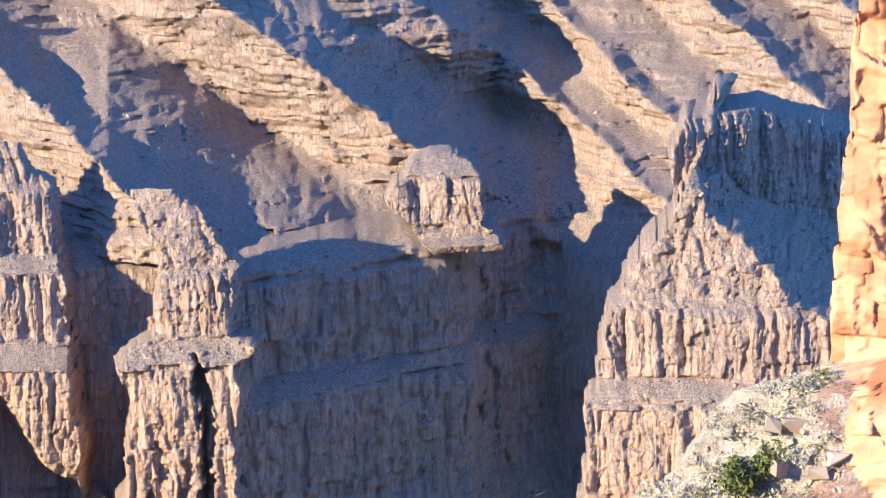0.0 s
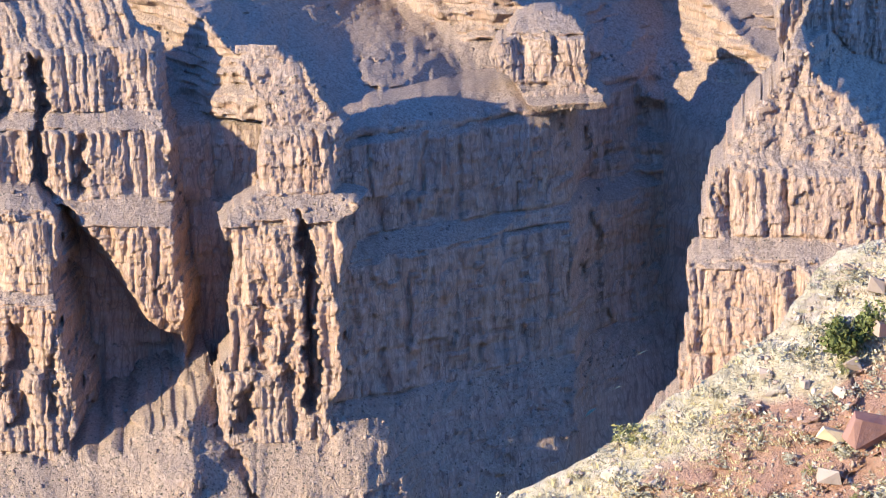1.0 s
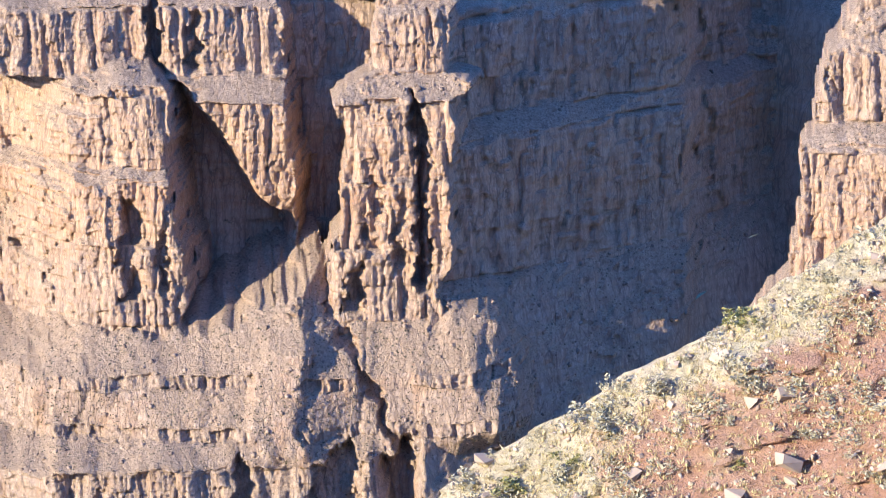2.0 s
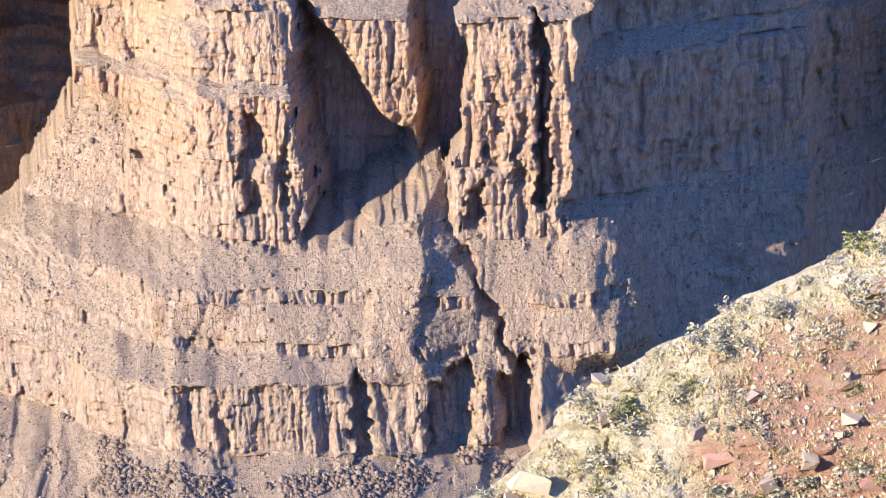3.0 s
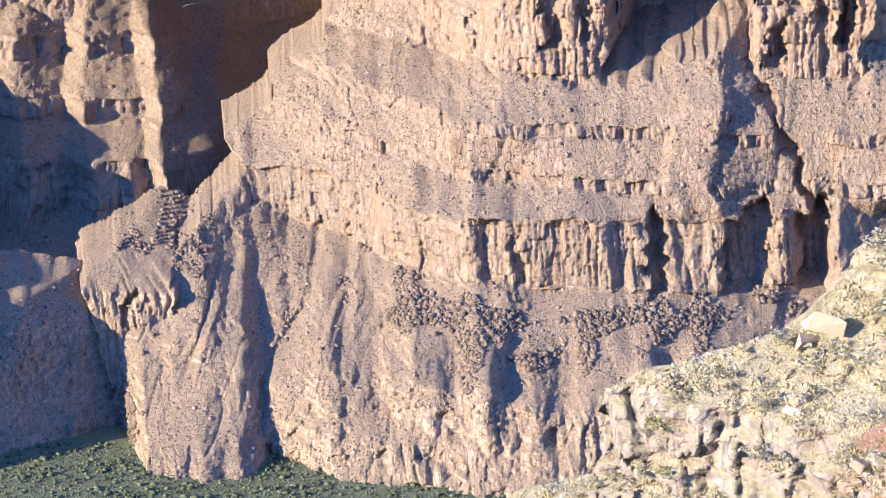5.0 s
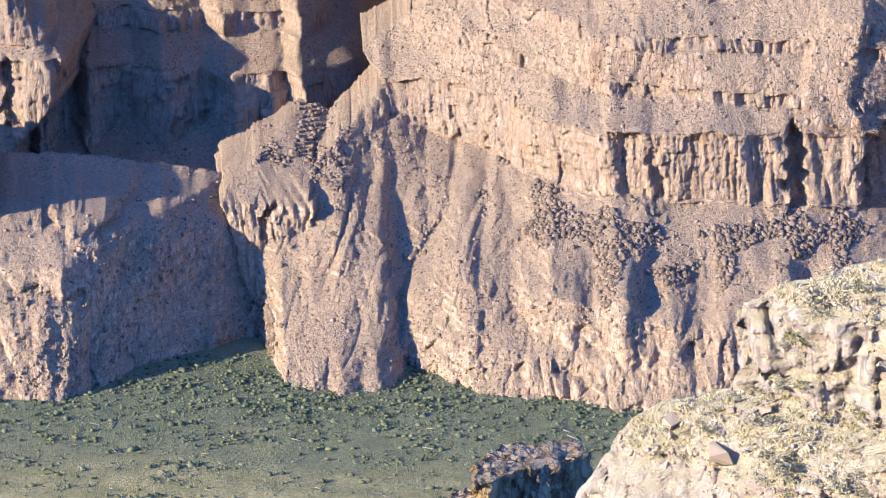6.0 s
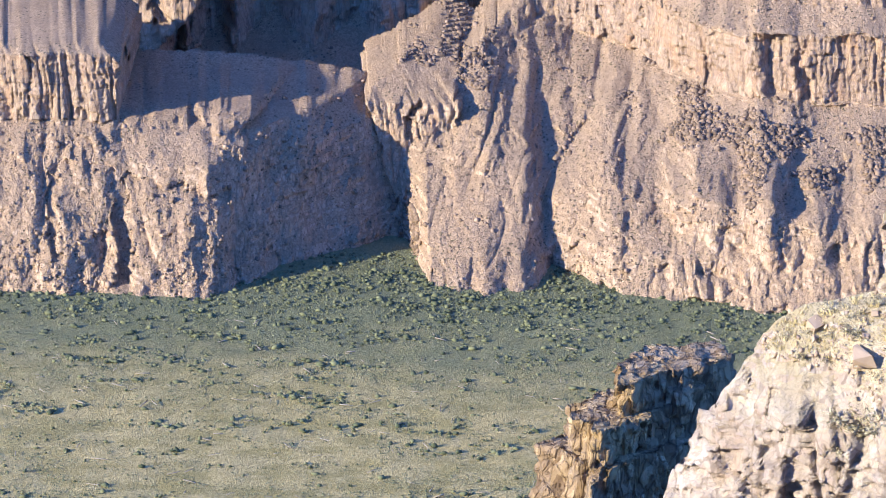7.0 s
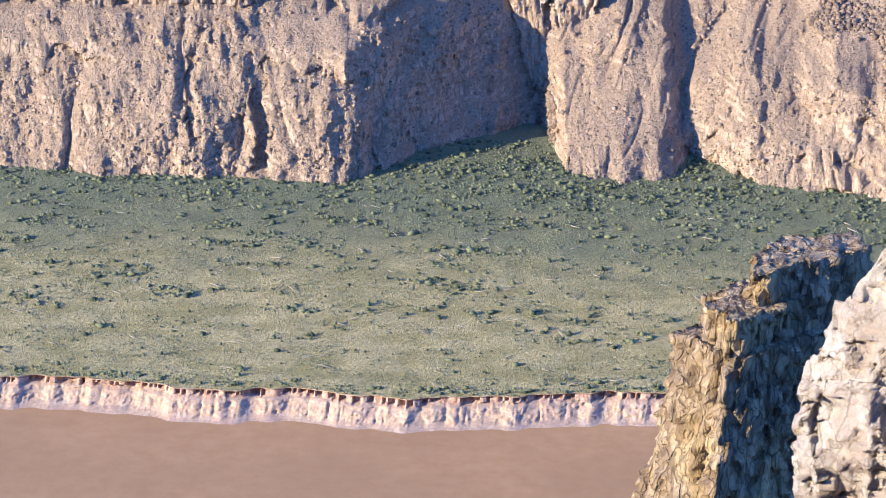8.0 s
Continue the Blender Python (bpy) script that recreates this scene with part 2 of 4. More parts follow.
def meadow():
    """Silty ground under scrub: grey-green near the hills, straw and olive towards the river."""
    m = Mat("tamarisk_flat", 0.95)
    zone = m.math("ADD", m.axis(1), m.math("MULTIPLY", m.noise(0.012, (1, 1.6, 1)), 160.0))
    n = m.noise(0.7, (1, 0.5, 1), 8.0, 0.85)
    patch = m.span(m.noise(0.06, (0.6, 1.2, 1), 4.0), 0.42, 0.62)
    near = m.mix(patch, m.mix(m.span(n, 0.38, 0.62), (0.31, 0.26, 0.115), (0.58, 0.48, 0.245)), m.mix(m.span(n, 0.3, 0.7), (0.225, 0.195, 0.08), (0.44, 0.375, 0.17)))
    far = m.mix(m.span(n, 0.3, 0.7), (0.11, 0.13, 0.075), (0.25, 0.26, 0.15))
    return m.done(m.mix(m.span(zone, 1930, 2090), near, far), n, 1.0, 1.4)


def silt():
    m = Mat("pale_silt", 0.95)
    n = m.noise(0.5, (1, 1, 0.5), 6.0, 0.7)
    pale = m.mix(m.span(n, 0.3, 0.7), (0.34, 0.235, 0.165), (0.54, 0.40, 0.29))
    pale = m.mix(m.span(m.noise(0.07), 0.45, 0.7, 0.0, 0.6), pale, (0.42, 0.28, 0.215))
    pale = m.mix(m.span(m.noise(0.16, (1, 1, 1.5), 3.0), 0.56, 0.66, 0.0, 0.7), pale, (0.55, 0.415, 0.31))
    crust = m.span(m.math("ADD", m.axis(2), m.math("MULTIPLY", n, 2.0)), 8.6, 10.0)
    return m.done(m.mix(crust, pale, m.mix(m.span(m.noise(0.5, (1, 1, 0.15)), 0.4, 0.6), (0.30, 0.18, 0.135), (0.50, 0.37, 0.29))), n, 0.8, 0.5)


ROCK = canyon_rock()
MEADOW = meadow()
SILT = silt()
WATER = plain("silty_river", (0.39, 0.215, 0.10), (0.45, 0.265, 0.13), 0.09, 0.25, 0.1, 0.6)
SLOPE = dry_slope()
RED = red_cliff()
BROWN = crag_rock()
BOULDER = rubble_stone("grey_boulders", (0.15, 0.11, 0.085), (0.46, 0.345, 0.255))
RED_STONE = rubble_stone("red_stones", (0.26, 0.12, 0.085), (0.46, 0.27, 0.20))
CREAM_STONE = rubble_stone("cream_stone", (0.74, 0.60, 0.36), (0.82, 0.70, 0.46))
DARK_BOULDER = rubble_stone("dark_boulders", (0.10, 0.078, 0.062), (0.30, 0.225, 0.17))
PALE_STONE = rubble_stone("pale_stones", (0.34, 0.25, 0.18), (0.62, 0.52, 0.39))
SCRUB = leaf("far_scrub", (0.045, 0.048, 0.03), (0.13, 0.115, 0.07))
TAMARISK = leaf("tamarisk", (0.06, 0.076, 0.04), (0.30, 0.30, 0.15))
SAGE = leaf("sage_leaves", (0.29, 0.26, 0.17), (0.50, 0.455, 0.31))
OLIVE = leaf("olive_leaves", (0.17, 0.17, 0.06), (0.36, 0.33, 0.14))
BUSH = leaf("willow_bush", (0.045, 0.06, 0.034), (0.17, 0.185, 0.10))
GREEN = leaf("juniper_leaves", (0.05, 0.065, 0.015), (0.18, 0.19, 0.06))
STRAW = leaf("straw_grass", (0.46, 0.385, 0.19), (0.72, 0.62, 0.36))
WOOD = plain("grey_wood", (0.22, 0.18, 0.14), (0.50, 0.45, 0.38), 3.0)


# ---- building helpers ----
def holder(name, label, category, kind="", group="", at=(0, 0, 0)):
    ob = new(name)
    ob.location = at
    return tagged(ob, label, category, group, kind)


def raw_mesh(name, verts, quads, material, smooth_faces=False):
    me = bpy.data.meshes.new(name)
    verts = np.asarray(verts, np.float32)
    quads = np.asarray(quads, np.int32)
    me.vertices.add(len(verts))
    me.vertices.foreach_set("co", verts.ravel())
    n = quads.shape[1]
    me.loops.add(quads.size)
    me.loops.foreach_set("vertex_index", quads.ravel())
    me.polygons.add(len(quads))
    me.polygons.foreach_set("loop_start", np.arange(0, quads.size, n, dtype=np.int32))
    me.polygons.foreach_set("loop_total", np.full(len(quads), n, np.int32))
    if smooth_faces:
        me.polygons.foreach_set("use_smooth", np.ones(len(quads), bool))
    me.materials.append(material)
    me.update()
    me.validate()
    return me


def grid_quads(rows, cols):
    i = np.arange(rows * cols).reshape(rows, cols)
    return np.stack([i[:-1, :-1], i[:-1, 1:], i[1:, 1:], i[1:, :-1]], -1).reshape(-1, 4)


def submesh(name, verts, quads, material, parent=None, label="", smooth_faces=False):
    used, inv = np.unique(quads, return_inverse=True)
    ob = new(name, raw_mesh(name, verts[used], inv.reshape(quads.shape), material, smooth_faces))
    if parent is not None:
        ob.parent = parent
    if label:
        tagged(ob, label)
    return ob


# ---- the far canyon side: depth y of every rock body over (x, z), fanned out so that its flanks recede from the valley ----
def side(x, left, right, kl, kr):
    """How far a body's flanks fall back outside its two edges."""
    return kl * (left - x).clip(0) + kr * (x - right).clip(0)


def notch(x, z, xc, half, depth, z0, z1, soft=4.0):
    a = smooth(z, z0 - soft, z0 + soft) * (1 - smooth(z, z1 - soft, z1 + soft))
    half = half * (0.75 + 0.55 * vnoise(z / 13, 0 * z + depth, 70))
    xc = xc + 3.5 * vnoise(z / 17, 0 * z + half, 71)
    return depth * a * (1 - smooth(np.abs(x - xc), half * 0.45, half * 1.4))


def recess(x, z, x0, x1, depth, z0, z1):
    """A bay with a sharp left jamb and a ragged head, dark when the sun is low on the left."""
    jag = 5 * (blocks(z, x, 9, 30, 75) - 0.5) + 2.5 * vnoise(z / 6, 0 * z + x0, 76)
    head = z1 + 9 * vnoise(x / 6, 0 * x + z1, 77) + 4 * (blocks(x, z, 4, 50, 78) - 0.5)
    s = (x - x0 - jag) / (x1 - x0)
    return depth * smooth(s, 0, 0.10) * (1 - smooth(s, 0.55, 1.0)) * smooth(z, z0 - 3, z0 + 3) * (1 - smooth(z, head - 4, head + 5))


def loft(x, z, *levels):
    """Depth of a hillside between contour lines: each level is its height and its depth, both over x."""
    heights = [lin(x, *h) if isinstance(h, tuple) else h + 0 * x for h, d in levels]
    depths = [lin(x, *d) for h, d in levels]
    y = depths[0] + 0.5 * (z - heights[0]).clip(None, 0)
    for k in range(len(levels) - 1):
        y = y + (depths[k + 1] - depths[k]) * ((z - heights[k]) / (heights[k + 1] - heights[k])).clip(0, 1)
    return y + 1.3 * (z - heights[-1]).clip(0)


BAND_FOOT = (-310, 84, -278, 95, -240, 104, -205, 114, -192, 120, -171, 110, -136, 106, -94, 101, 260, 101)
THIN_FOOT = (-200, 167, -116, 163, -82, 158, -50, 155, 260, 155)
UPPER_FOOT = (-200, 193, -137, 190, -95, 186, -60, 183, 260, 183)
THIN_TOP = tuple(v + 6 * (k % 2) for k, v in enumerate(THIN_FOOT))
UPPER_TOP = tuple(v + 7 * (k % 2) for k, v in enumerate(UPPER_FOOT))
SPUR_LEVELS = (
    (12, (-330, 2160, -286, 2150, -268, 2066, -246, 2058, -238, 2066, -226, 2054, -214, 2064, -204, 2058, -194, 2068, -183, 2102, -168, 2095, -142, 2060, -86, 2055, -49, 2041, 0, 2035, 90, 2040, 260, 2080)),
    (34, (-330, 2180, -286, 2172, -268, 2112, -246, 2100, -226, 2098, -204, 2104, -190, 2114, -175, 2108, -142, 2078, -86, 2068, -49, 2056, 0, 2050, 90, 2054, 260, 2095)),
    ((-240, 62, -150, 52, -119, 48, -94, 64, -50, 60, 24, 54, 90, 58), (-330, 2205, -283, 2180, -250, 2150, -224, 2142, -192, 2142, -140, 2102, -94, 2088, -50, 2076, 24, 2070, 90, 2072, 260, 2120)),
    ((-240, 70, -150, 60, -119, 57, -94, 71, -50, 67, 24, 62, 90, 66), (-330, 2210, -283, 2186, -250, 2162, -224, 2152, -192, 2164, -140, 2114, -94, 2104, -50, 2096, 24, 2090, 90, 2090, 260, 2130)),
    (BAND_FOOT, (-310, 2206, -278, 2208, -240, 2226, -205, 2262, -192, 2276, -171, 2278, -136, 2250, -94, 2190, -59, 2164, 12, 2162, 62, 2158, 104, 2164, 146, 2186, 200, 2200, 250, 2262)),
    (142, (-310, 2330, -240, 2320, -205, 2296, -161, 2276, -126, 2252, -94, 2196, -59, 2171, 15, 2168, 57, 2176, 106, 2180, 145, 2196, 173, 2196, 220, 2210, 250, 2280)),
    (THIN_FOOT, (-310, 2390, -190, 2330, -168, 2306, -151, 2281, -116, 2254, -82, 2231, -61, 2207, -29, 2203, 9, 2187, 86, 2186, 128, 2202, 157, 2199, 213, 2190, 234, 2226, 252, 2290)),
    (THIN_TOP, (-310, 2394, -190, 2334, -168, 2309, -151, 2284, -116, 2257, -82, 2234, -61, 2210, -29, 2206, 9, 2190, 86, 2188, 128, 2204, 157, 2202, 213, 2193, 234, 2230, 252, 2294)),
    (UPPER_FOOT, (-310, 2440, -170, 2345, -137, 2292, -95, 2258, -71, 2219, -47, 2208, 58, 2205, 93, 2199, 135, 2211, 167, 2205, 198, 2203, 225, 2226, 247, 2300)),
    (UPPER_TOP, (-310, 2444, -170, 2349, -136, 2296, -95, 2261, -71, 2222, -47, 2212, 58, 2208, 100, 2202, 135, 2214, 167, 2208, 198, 2206, 225, 2230, 247, 2304)),
    (216, (-310, 2480, -170, 2385, -108, 2326, -81, 2317, -46, 2252, -19, 2241, 20, 2241, 58, 2229, 92, 2217, 114, 2234, 160, 2234, 187, 2226, 215, 2236, 240, 2320)),
    (300, (-310, 2560, -170, 2445, -118, 2378, -82, 2360, -46, 2350, 20, 2345, 58, 2322, 92, 2290, 114, 2330, 190, 2360, 250, 2430)),
)


def apron_face(x, z):
    wave = 3.0 * vnoise(x / 26, 0 * z, 67) + 1.6 * vnoise(x / 9, 0 * z, 68)
    y = loft(x + 3 * vnoise(z / 30, x / 60, 69), z + wave * smooth(z, 30, 70) + 7 * vnoise(x / 17, 0 * z, 70) * smooth(z, 20, 45) * (1 - smooth(z, 70, 95)), *SPUR_LEVELS)
    top = (1 - 0.75 * smooth(x, 170, 180)) * (5 * vnoise(x / 8, 0 * x, 89) + 3 * (blocks(x, 0 * z, 3.5, 50, 90) - 0.5)) + lin(x, -84, 330, -76, 214, 18, 212, 54, 216, 92, 238, 113, 252, 172, 236, 186, 226, 204, 219, 218, 213, 231, 202, 248, 180)
    return y + 3.0 * (z - top).clip(0) + 0.02 * (x - 226).clip(0) ** 2


def chute(x, z):
    """The pale talus run that buries the thin bands below the alcove."""
    xc = 80 + 6 * vnoise(z / 20, 0 * z, 64)
    return smooth(x, xc - 19, xc - 11) * (1 - smooth(x, xc + 9, xc + 17)) * smooth(z, 140, 150) * (1 - smooth(z, 204, 218))


def apron(x, z):
    left = 3 * vnoise(z / 11, 0 * z, 79) + lin(z, 0, -290, 12, -284, 70, -300, 79, -278, 102, -242, 138, -200, 153, -212, 166, -189, 184, -182, 212, -150, 244, -131, 280, -112, 300, -100, 400, -96)
    y = apron_face(x, z) + side(x, left, 300, 80.0, 1.2)
    talus = loft(x, z, (142, (-300, 2171, 57, 2176, 106, 2180, 300, 2180)), (216, (-300, 2229, 58, 2225, 92, 2212, 114, 2230, 300, 2240)), (300, (-300, 2320, 58, 2318, 92, 2286, 300, 2340)))
    run = chute(x, z)
    y = y + run * (np.minimum(y, talus - 4) - y)
    y = y + recess(x, z, 50, 64, 14, 98, 140) + recess(x, z, 98, 132, 20, 99, 142) + recess(x, z, 144, 170, 22, 99, 144) + recess(x, z, -36, -26, 5, 102, 134)
    y = y + notch(x, z, 113 + 0.55 * (222 - z), 5, 11, 140, 226, 8)
    wave = 3.0 * vnoise(x / 26, 0 * z, 67) + 1.6 * vnoise(x / 9, 0 * z, 68)
    w = z + wave * smooth(z, 30, 70)
    foot = lin(x, *BAND_FOOT)
    lower = smooth(w, foot - 1, foot + 3) * (1 - smooth(w, 139, 143)) * smooth(x, -212, -198)
    shown = smooth(vnoise(x / 23, 0 * z + 3, 92), -0.62, -0.35)
    low, high = lin(x, *THIN_FOOT), lin(x, *UPPER_FOOT)
    thin = smooth(w, low - 1.5, low) * (1 - smooth(w, low + 5.5, low + 7)) * shown + smooth(w, high - 1, high + 0.5) * (1 - smooth(w, high + 6.5, high + 8)) * smooth(vnoise(x / 31, 0 * z + 9, 93), -0.8, -0.5)
    outcrop = (0.05 + 0.4 * smooth(x, -150, -110) + 0.3 * smooth(vnoise(x / 16, z / 12, 95), 0.2, 0.5)) * (1 - smooth(z + 10 * vnoise(x / 15, z / 15, 94), 44, 66))
    return y, (lower + thin) * (1 - run) + outcrop


def butte_front(x, z):
    z = z + 4 * vnoise(x / 19, 0 * x, 91) * smooth(z, 270, 290)
    y = lin(z, 0, 2236, 218, 2239, 262, 2245, 266, 2248, 302, 2250, 310, 2262, 330, 2264, 336, 2266, 352, 2268, 357, 2271, 368, 2290, 400, 2400)
    y = y + lin(x, -118, 92, -81, 74, -46, 12, -19, 0)
    left = lin(z, 200, -100, 235, -92, 272, -83, 284, -82, 288, -116, 320, -118, 350, -112, 420, -100)
    right = lin(z, 218, 18, 231, 24, 281, 15, 316, 13, 350, 13, 361, 7, 372, 4)
    y = y + side(x, left, right, np.where(z < 286, 12.0, 80.0), 6.0) + recess(x, z, -17, -2, 14, 232, 286) + recess(x, z, -90, -82, 8, 250, 280) + recess(x, z, 5, 13, 8, 236, 276)
    return y, smooth(z, 200, 215) * (1 - smooth(z, 354, 360)) * (1 - 0.8 * smooth(z, 301, 304) * (1 - smooth(z, 308, 311)))


def butte_rear(x, z):
    y = lin(z, 0, 2330, 262, 2300, 286, 2282, 337, 2276, 346, 2278, 360, 2294, 366, 2296, 402, 2300, 412, 2316, 450, 2322, 456, 2332, 470, 2340, 490, 2362, 500, 2440, 520, 2700)
    right = lin(z, 200, 97, 284, 93, 352, 86, 403, 80, 455, 77, 464, 62, 490, 52)
    left = lin(z, 200, 92, 274, 92, 281, 76, 354, 26, 358, 20, 364, -112, 600, -60)
    y = y + side(x, left, right, 4.0, 6.0) + recess(x, z, 1, 13, 20, 362, 444) + recess(x, z, 28, 38, 12, 364, 402) + recess(x, z, -22, -12, 10, 410, 450)
    ledge = smooth(z, 345, 348) * (1 - smooth(z, 359, 363)) + smooth(z, 402, 405) * (1 - smooth(z, 411, 414))
    return y, smooth(z, 200, 215) * (1 - ledge)


def pillar(x, z):
    y = lin(z, 0, 2235, 218, 2236, 300, 2240, 306, 2244, 350, 2246, 356, 2249, 369, 2262, 372, 2264, 404, 2267, 412, 2276, 440, 2284, 464, 2296, 474, 2306, 482, 2800)
    left = lin(z, 200, 104, 220, 107, 243, 111, 279, 118, 332, 124, 345, 116, 353, 114, 362, 124, 370, 137, 409, 138, 419, 140, 440, 127, 464, 124, 478, 118)
    right = lin(z, 200, 184, 220, 184, 235, 176, 250, 186, 266, 188, 309, 185, 354, 186, 358, 199, 363, 199, 369, 183, 404, 182, 410, 190, 424, 178, 446, 164, 457, 147, 471, 126, 480, 120)
    y = y + side(x, left, right, 80.0, 6.0) + recess(x, z, 162, 174, 22, 234, 350) + recess(x, z, 118, 134, 12, 222, 244) + recess(x, z, 132, 144, 7, 258, 300) + recess(x, z, 150, 157, 6, 250, 290)
    ledge = smooth(z, 354, 357) * (1 - smooth(z, 368, 371))
    return y, smooth(z, 200, 215) * (1 - ledge) * (1 - 0.55 * smooth(z, 406, 412))


def alcove_wall(x, z):
    y = lin(z, 0, 2300, 220, 2326, 330, 2334, 400, 2338, 408, 2360, 415, 2900)
    return y + side(x, -40, 188, 30, 60), 1.0 + 0 * z


def shaded_wall(x, z):
    base = lin(x, 150, 2236, 190, 2266, 260, 2318, 300, 2352, 338, 2380, 342, 2382, 352, 2440, 400, 2510, 440, 2570, 560, 2640)
    jut = lin(x, 240, 0, 262, -8, 290, -6, 318, -20, 336, -18, 350, 0)
    y = base + lin(z, 0, -150, 218, -26, 232, -14, 240, -10, 318, -2, 322, 2, 332, 22, 336, 24, 388, 28, 398, 36, 408, 60, 413, 500, 450, 900) + jut * smooth(z, 318, 336)
    return y + side(x, 176, 900, 5, 0), smooth(z, 230, 240) * (1 - smooth(z, 386, 398)) * (1 - 0.9 * smooth(z, 318, 322) * (1 - smooth(z, 330, 334)))


def upper_slope(x, z):
    q = x + 1.3 * (z - 460) + 5 * fbm(x / 45, z / 35, 5, 3)
    base = lin(x, -300, 2332, 90, 2330, 122, 2290, 150, 2290, 215, 2335, 260, 2354, 345, 2440, 380, 2520, 420, 2530, 455, 2490, 520, 2450, 800, 2450)
    y = base + lin(z, 0, -70, 385, -10, 400, -3, 408, 0, 600, 262) + lin(x, 190, 60, 215, 0) * (1 - smooth(z, 398, 406)) + lin(x, 335, 320, 375, 0) * (1 - smooth(z, 390, 402))
    gap = 0
    for a, b, deep in ((-60, 115, 110), (115, 314, 150), (314, 425, 78), (425, 497, 46), (497, 610, 62), (610, 700, 60), (700, 900, 80)):
        s = ((q - a) / (b - a))
        inside = (s >= 0) & (s < 1)
        if a == 314:
            deep = deep * lin(z, 485, 1, 515, 0.45)
        gap = gap + np.where(inside, deep * np.interp(s, (0, 0.12, 0.5, 0.56, 1), (0, 0.5, 1, 0.97, 0)), 0)
    minor = ((q + 14 * vnoise(x / 30, z / 30, 8)) / 41) % 1
    gap = gap + 5 * np.interp(minor, (0, 0.2, 1), (0, 1, 0)) * smooth(vnoise(x / 50, z / 50, 9), -0.2, 0.3)
    y = y + gap * lin(z, 340, 0, 385, 0.3, 412, 0.55, 450, 1)
    w = z + 5 * vnoise(x / 70, z / 60, 5) + 2.0 * vnoise(x / 12, z / 30, 7)
    shown = smooth(vnoise(x / 40, z / 14, 10), -0.45, 0.1)
    large, small = (w / 17) % 1, (w / 6.3) % 1
    y = y + shown * (15 * (smooth(large, 0.3, 1.0) - large) + 4.5 * (smooth(small, 0.35, 1.0) - small))
    return y, 0.10 + 0.8 * shown * ((large < 0.3) | (small < 0.25)) * (z > 400) + 0.8 * (z < 400)


def knob_face(z):
    return lin(z, 0, 2900, 385, 2700, 396, 2378, 401, 2374, 405, 2384, 414, 2386, 440, 2391, 446, 2398, 456, 2414, 461, 2700, 520, 3200)


def knob(x, z):
    y = knob_face(z)
    left = lin(z, 392, 330, 412, 312, 428, 297, 438, 301, 446, 310, 453, 318, 458, 328)
    right = lin(z, 390, 374, 405, 368, 412, 357, 444, 356, 451, 350, 458, 336)
    return y + side(x, left, right, 25, 25), smooth(z, 405, 418) * (1 - smooth(z, 439, 445))


def pyramid_face(z):
    return lin(z, 0, 1760, 200, 2010, 265, 2068, 270, 2071, 352, 2078, 360, 2088, 366, 2096, 404, 2101, 412, 2110, 432, 2116, 470, 2128, 560, 2230)


def pyramid(x, z):
    y = pyramid_face(z) + 60 * (z - 523).clip(0)
    left = lin(z, 0, 300, 200, 306, 232, 314, 243, 324, 252, 346, 262, 354, 272, 365, 280, 372, 352, 376, 360, 380, 405, 388, 412, 396, 432, 407, 458, 427, 484, 436, 525, 449)
    right = lin(z, 395, 620, 402, 517, 409, 503, 440, 474, 461, 447, 485, 440, 530, 452)
    y = y + side(x, left, right, 300.0, np.where(z > 478, 9.0, 2.6)) - 0.25 * (x - 380).clip(0, 110)
    return y, (smooth(z, 264, 274) * (1 - smooth(z, 350, 358)) + smooth(z, 364, 370) * (1 - 0.55 * smooth(z, 404, 412))).clip(0, 1)


def pyramid_back(x, z):
    y = lin(z + 0.4 * (x - 480).clip(0), 0, 2128, 504, 2138, 511, 2146, 514, 2700, 600, 3330) + 0.75 * (x - 440).clip(0)
    left = lin(z, 380, 430, 463, 438, 490, 429, 525, 443, 540, 460)
    return y + side(x, left, 900, 300, 1), 0.9 + 0 * z


def rocky_nose(x, z):
    y = lin(z, 0, 2140, 12, 2150, 36, 2164, 42, 2170, 88, 2182, 93, 2196, 100, 2226, 106, 2262, 112, 2320, 118, 2500, 150, 2900)
    left = lin(z, 0, -280, 12, -282, 36, -283, 46, -288, 67, -302, 86, -304, 94, -296, 100, -282, 106, -266, 112, -252, 130, -240) + 3 * vnoise(z / 9, 0 * z, 80)
    right = lin(z, 0, -236, 40, -238, 62, -246, 80, -240, 94, -232, 104, -222, 118, -205, 150, -180) + 4 * vnoise(z / 12, 0 * z, 81)
    y = y + side(x, left, right, 40.0, 1.2) + recess(x, z, -279, -272, 8, 46, 92) + recess(x, z, -247, -214, 24, 60, 97) + recess(x, z, -250, -226, 18, 28, 50) + 4 * fbm(x / 20, z / 20, 82, 3)
    return y, (smooth(z, 36, 42) * (1 - smooth(z, 94, 102)) * (0.7 + 0.4 * vnoise(x / 14, z / 14, 83)) + 0.35) * (1 - 0.6 * smooth(x, -244, -232))


def lower_rib(x, z, xc, top, y0, half, back=2.2, rise=1.05):
    y = lin(z, 0, y0 - 6, 12, y0, top, y0 + rise * (top - 12), 600, y0 + rise * top + back * (600 - top))
    lean = 0.15 * (z - 40) + 9 * vnoise(z / 28, 0 * z + xc, 65)
    steep = 0.4 + (0.5 * smooth(vnoise(x / 16, z / 14, 66), 0.0, 0.3) * (z < top + 4) if rise < 1 else 0 * z)
    return y + 0.032 * (x - xc - lean) ** 2 * (8.0 / half), steep


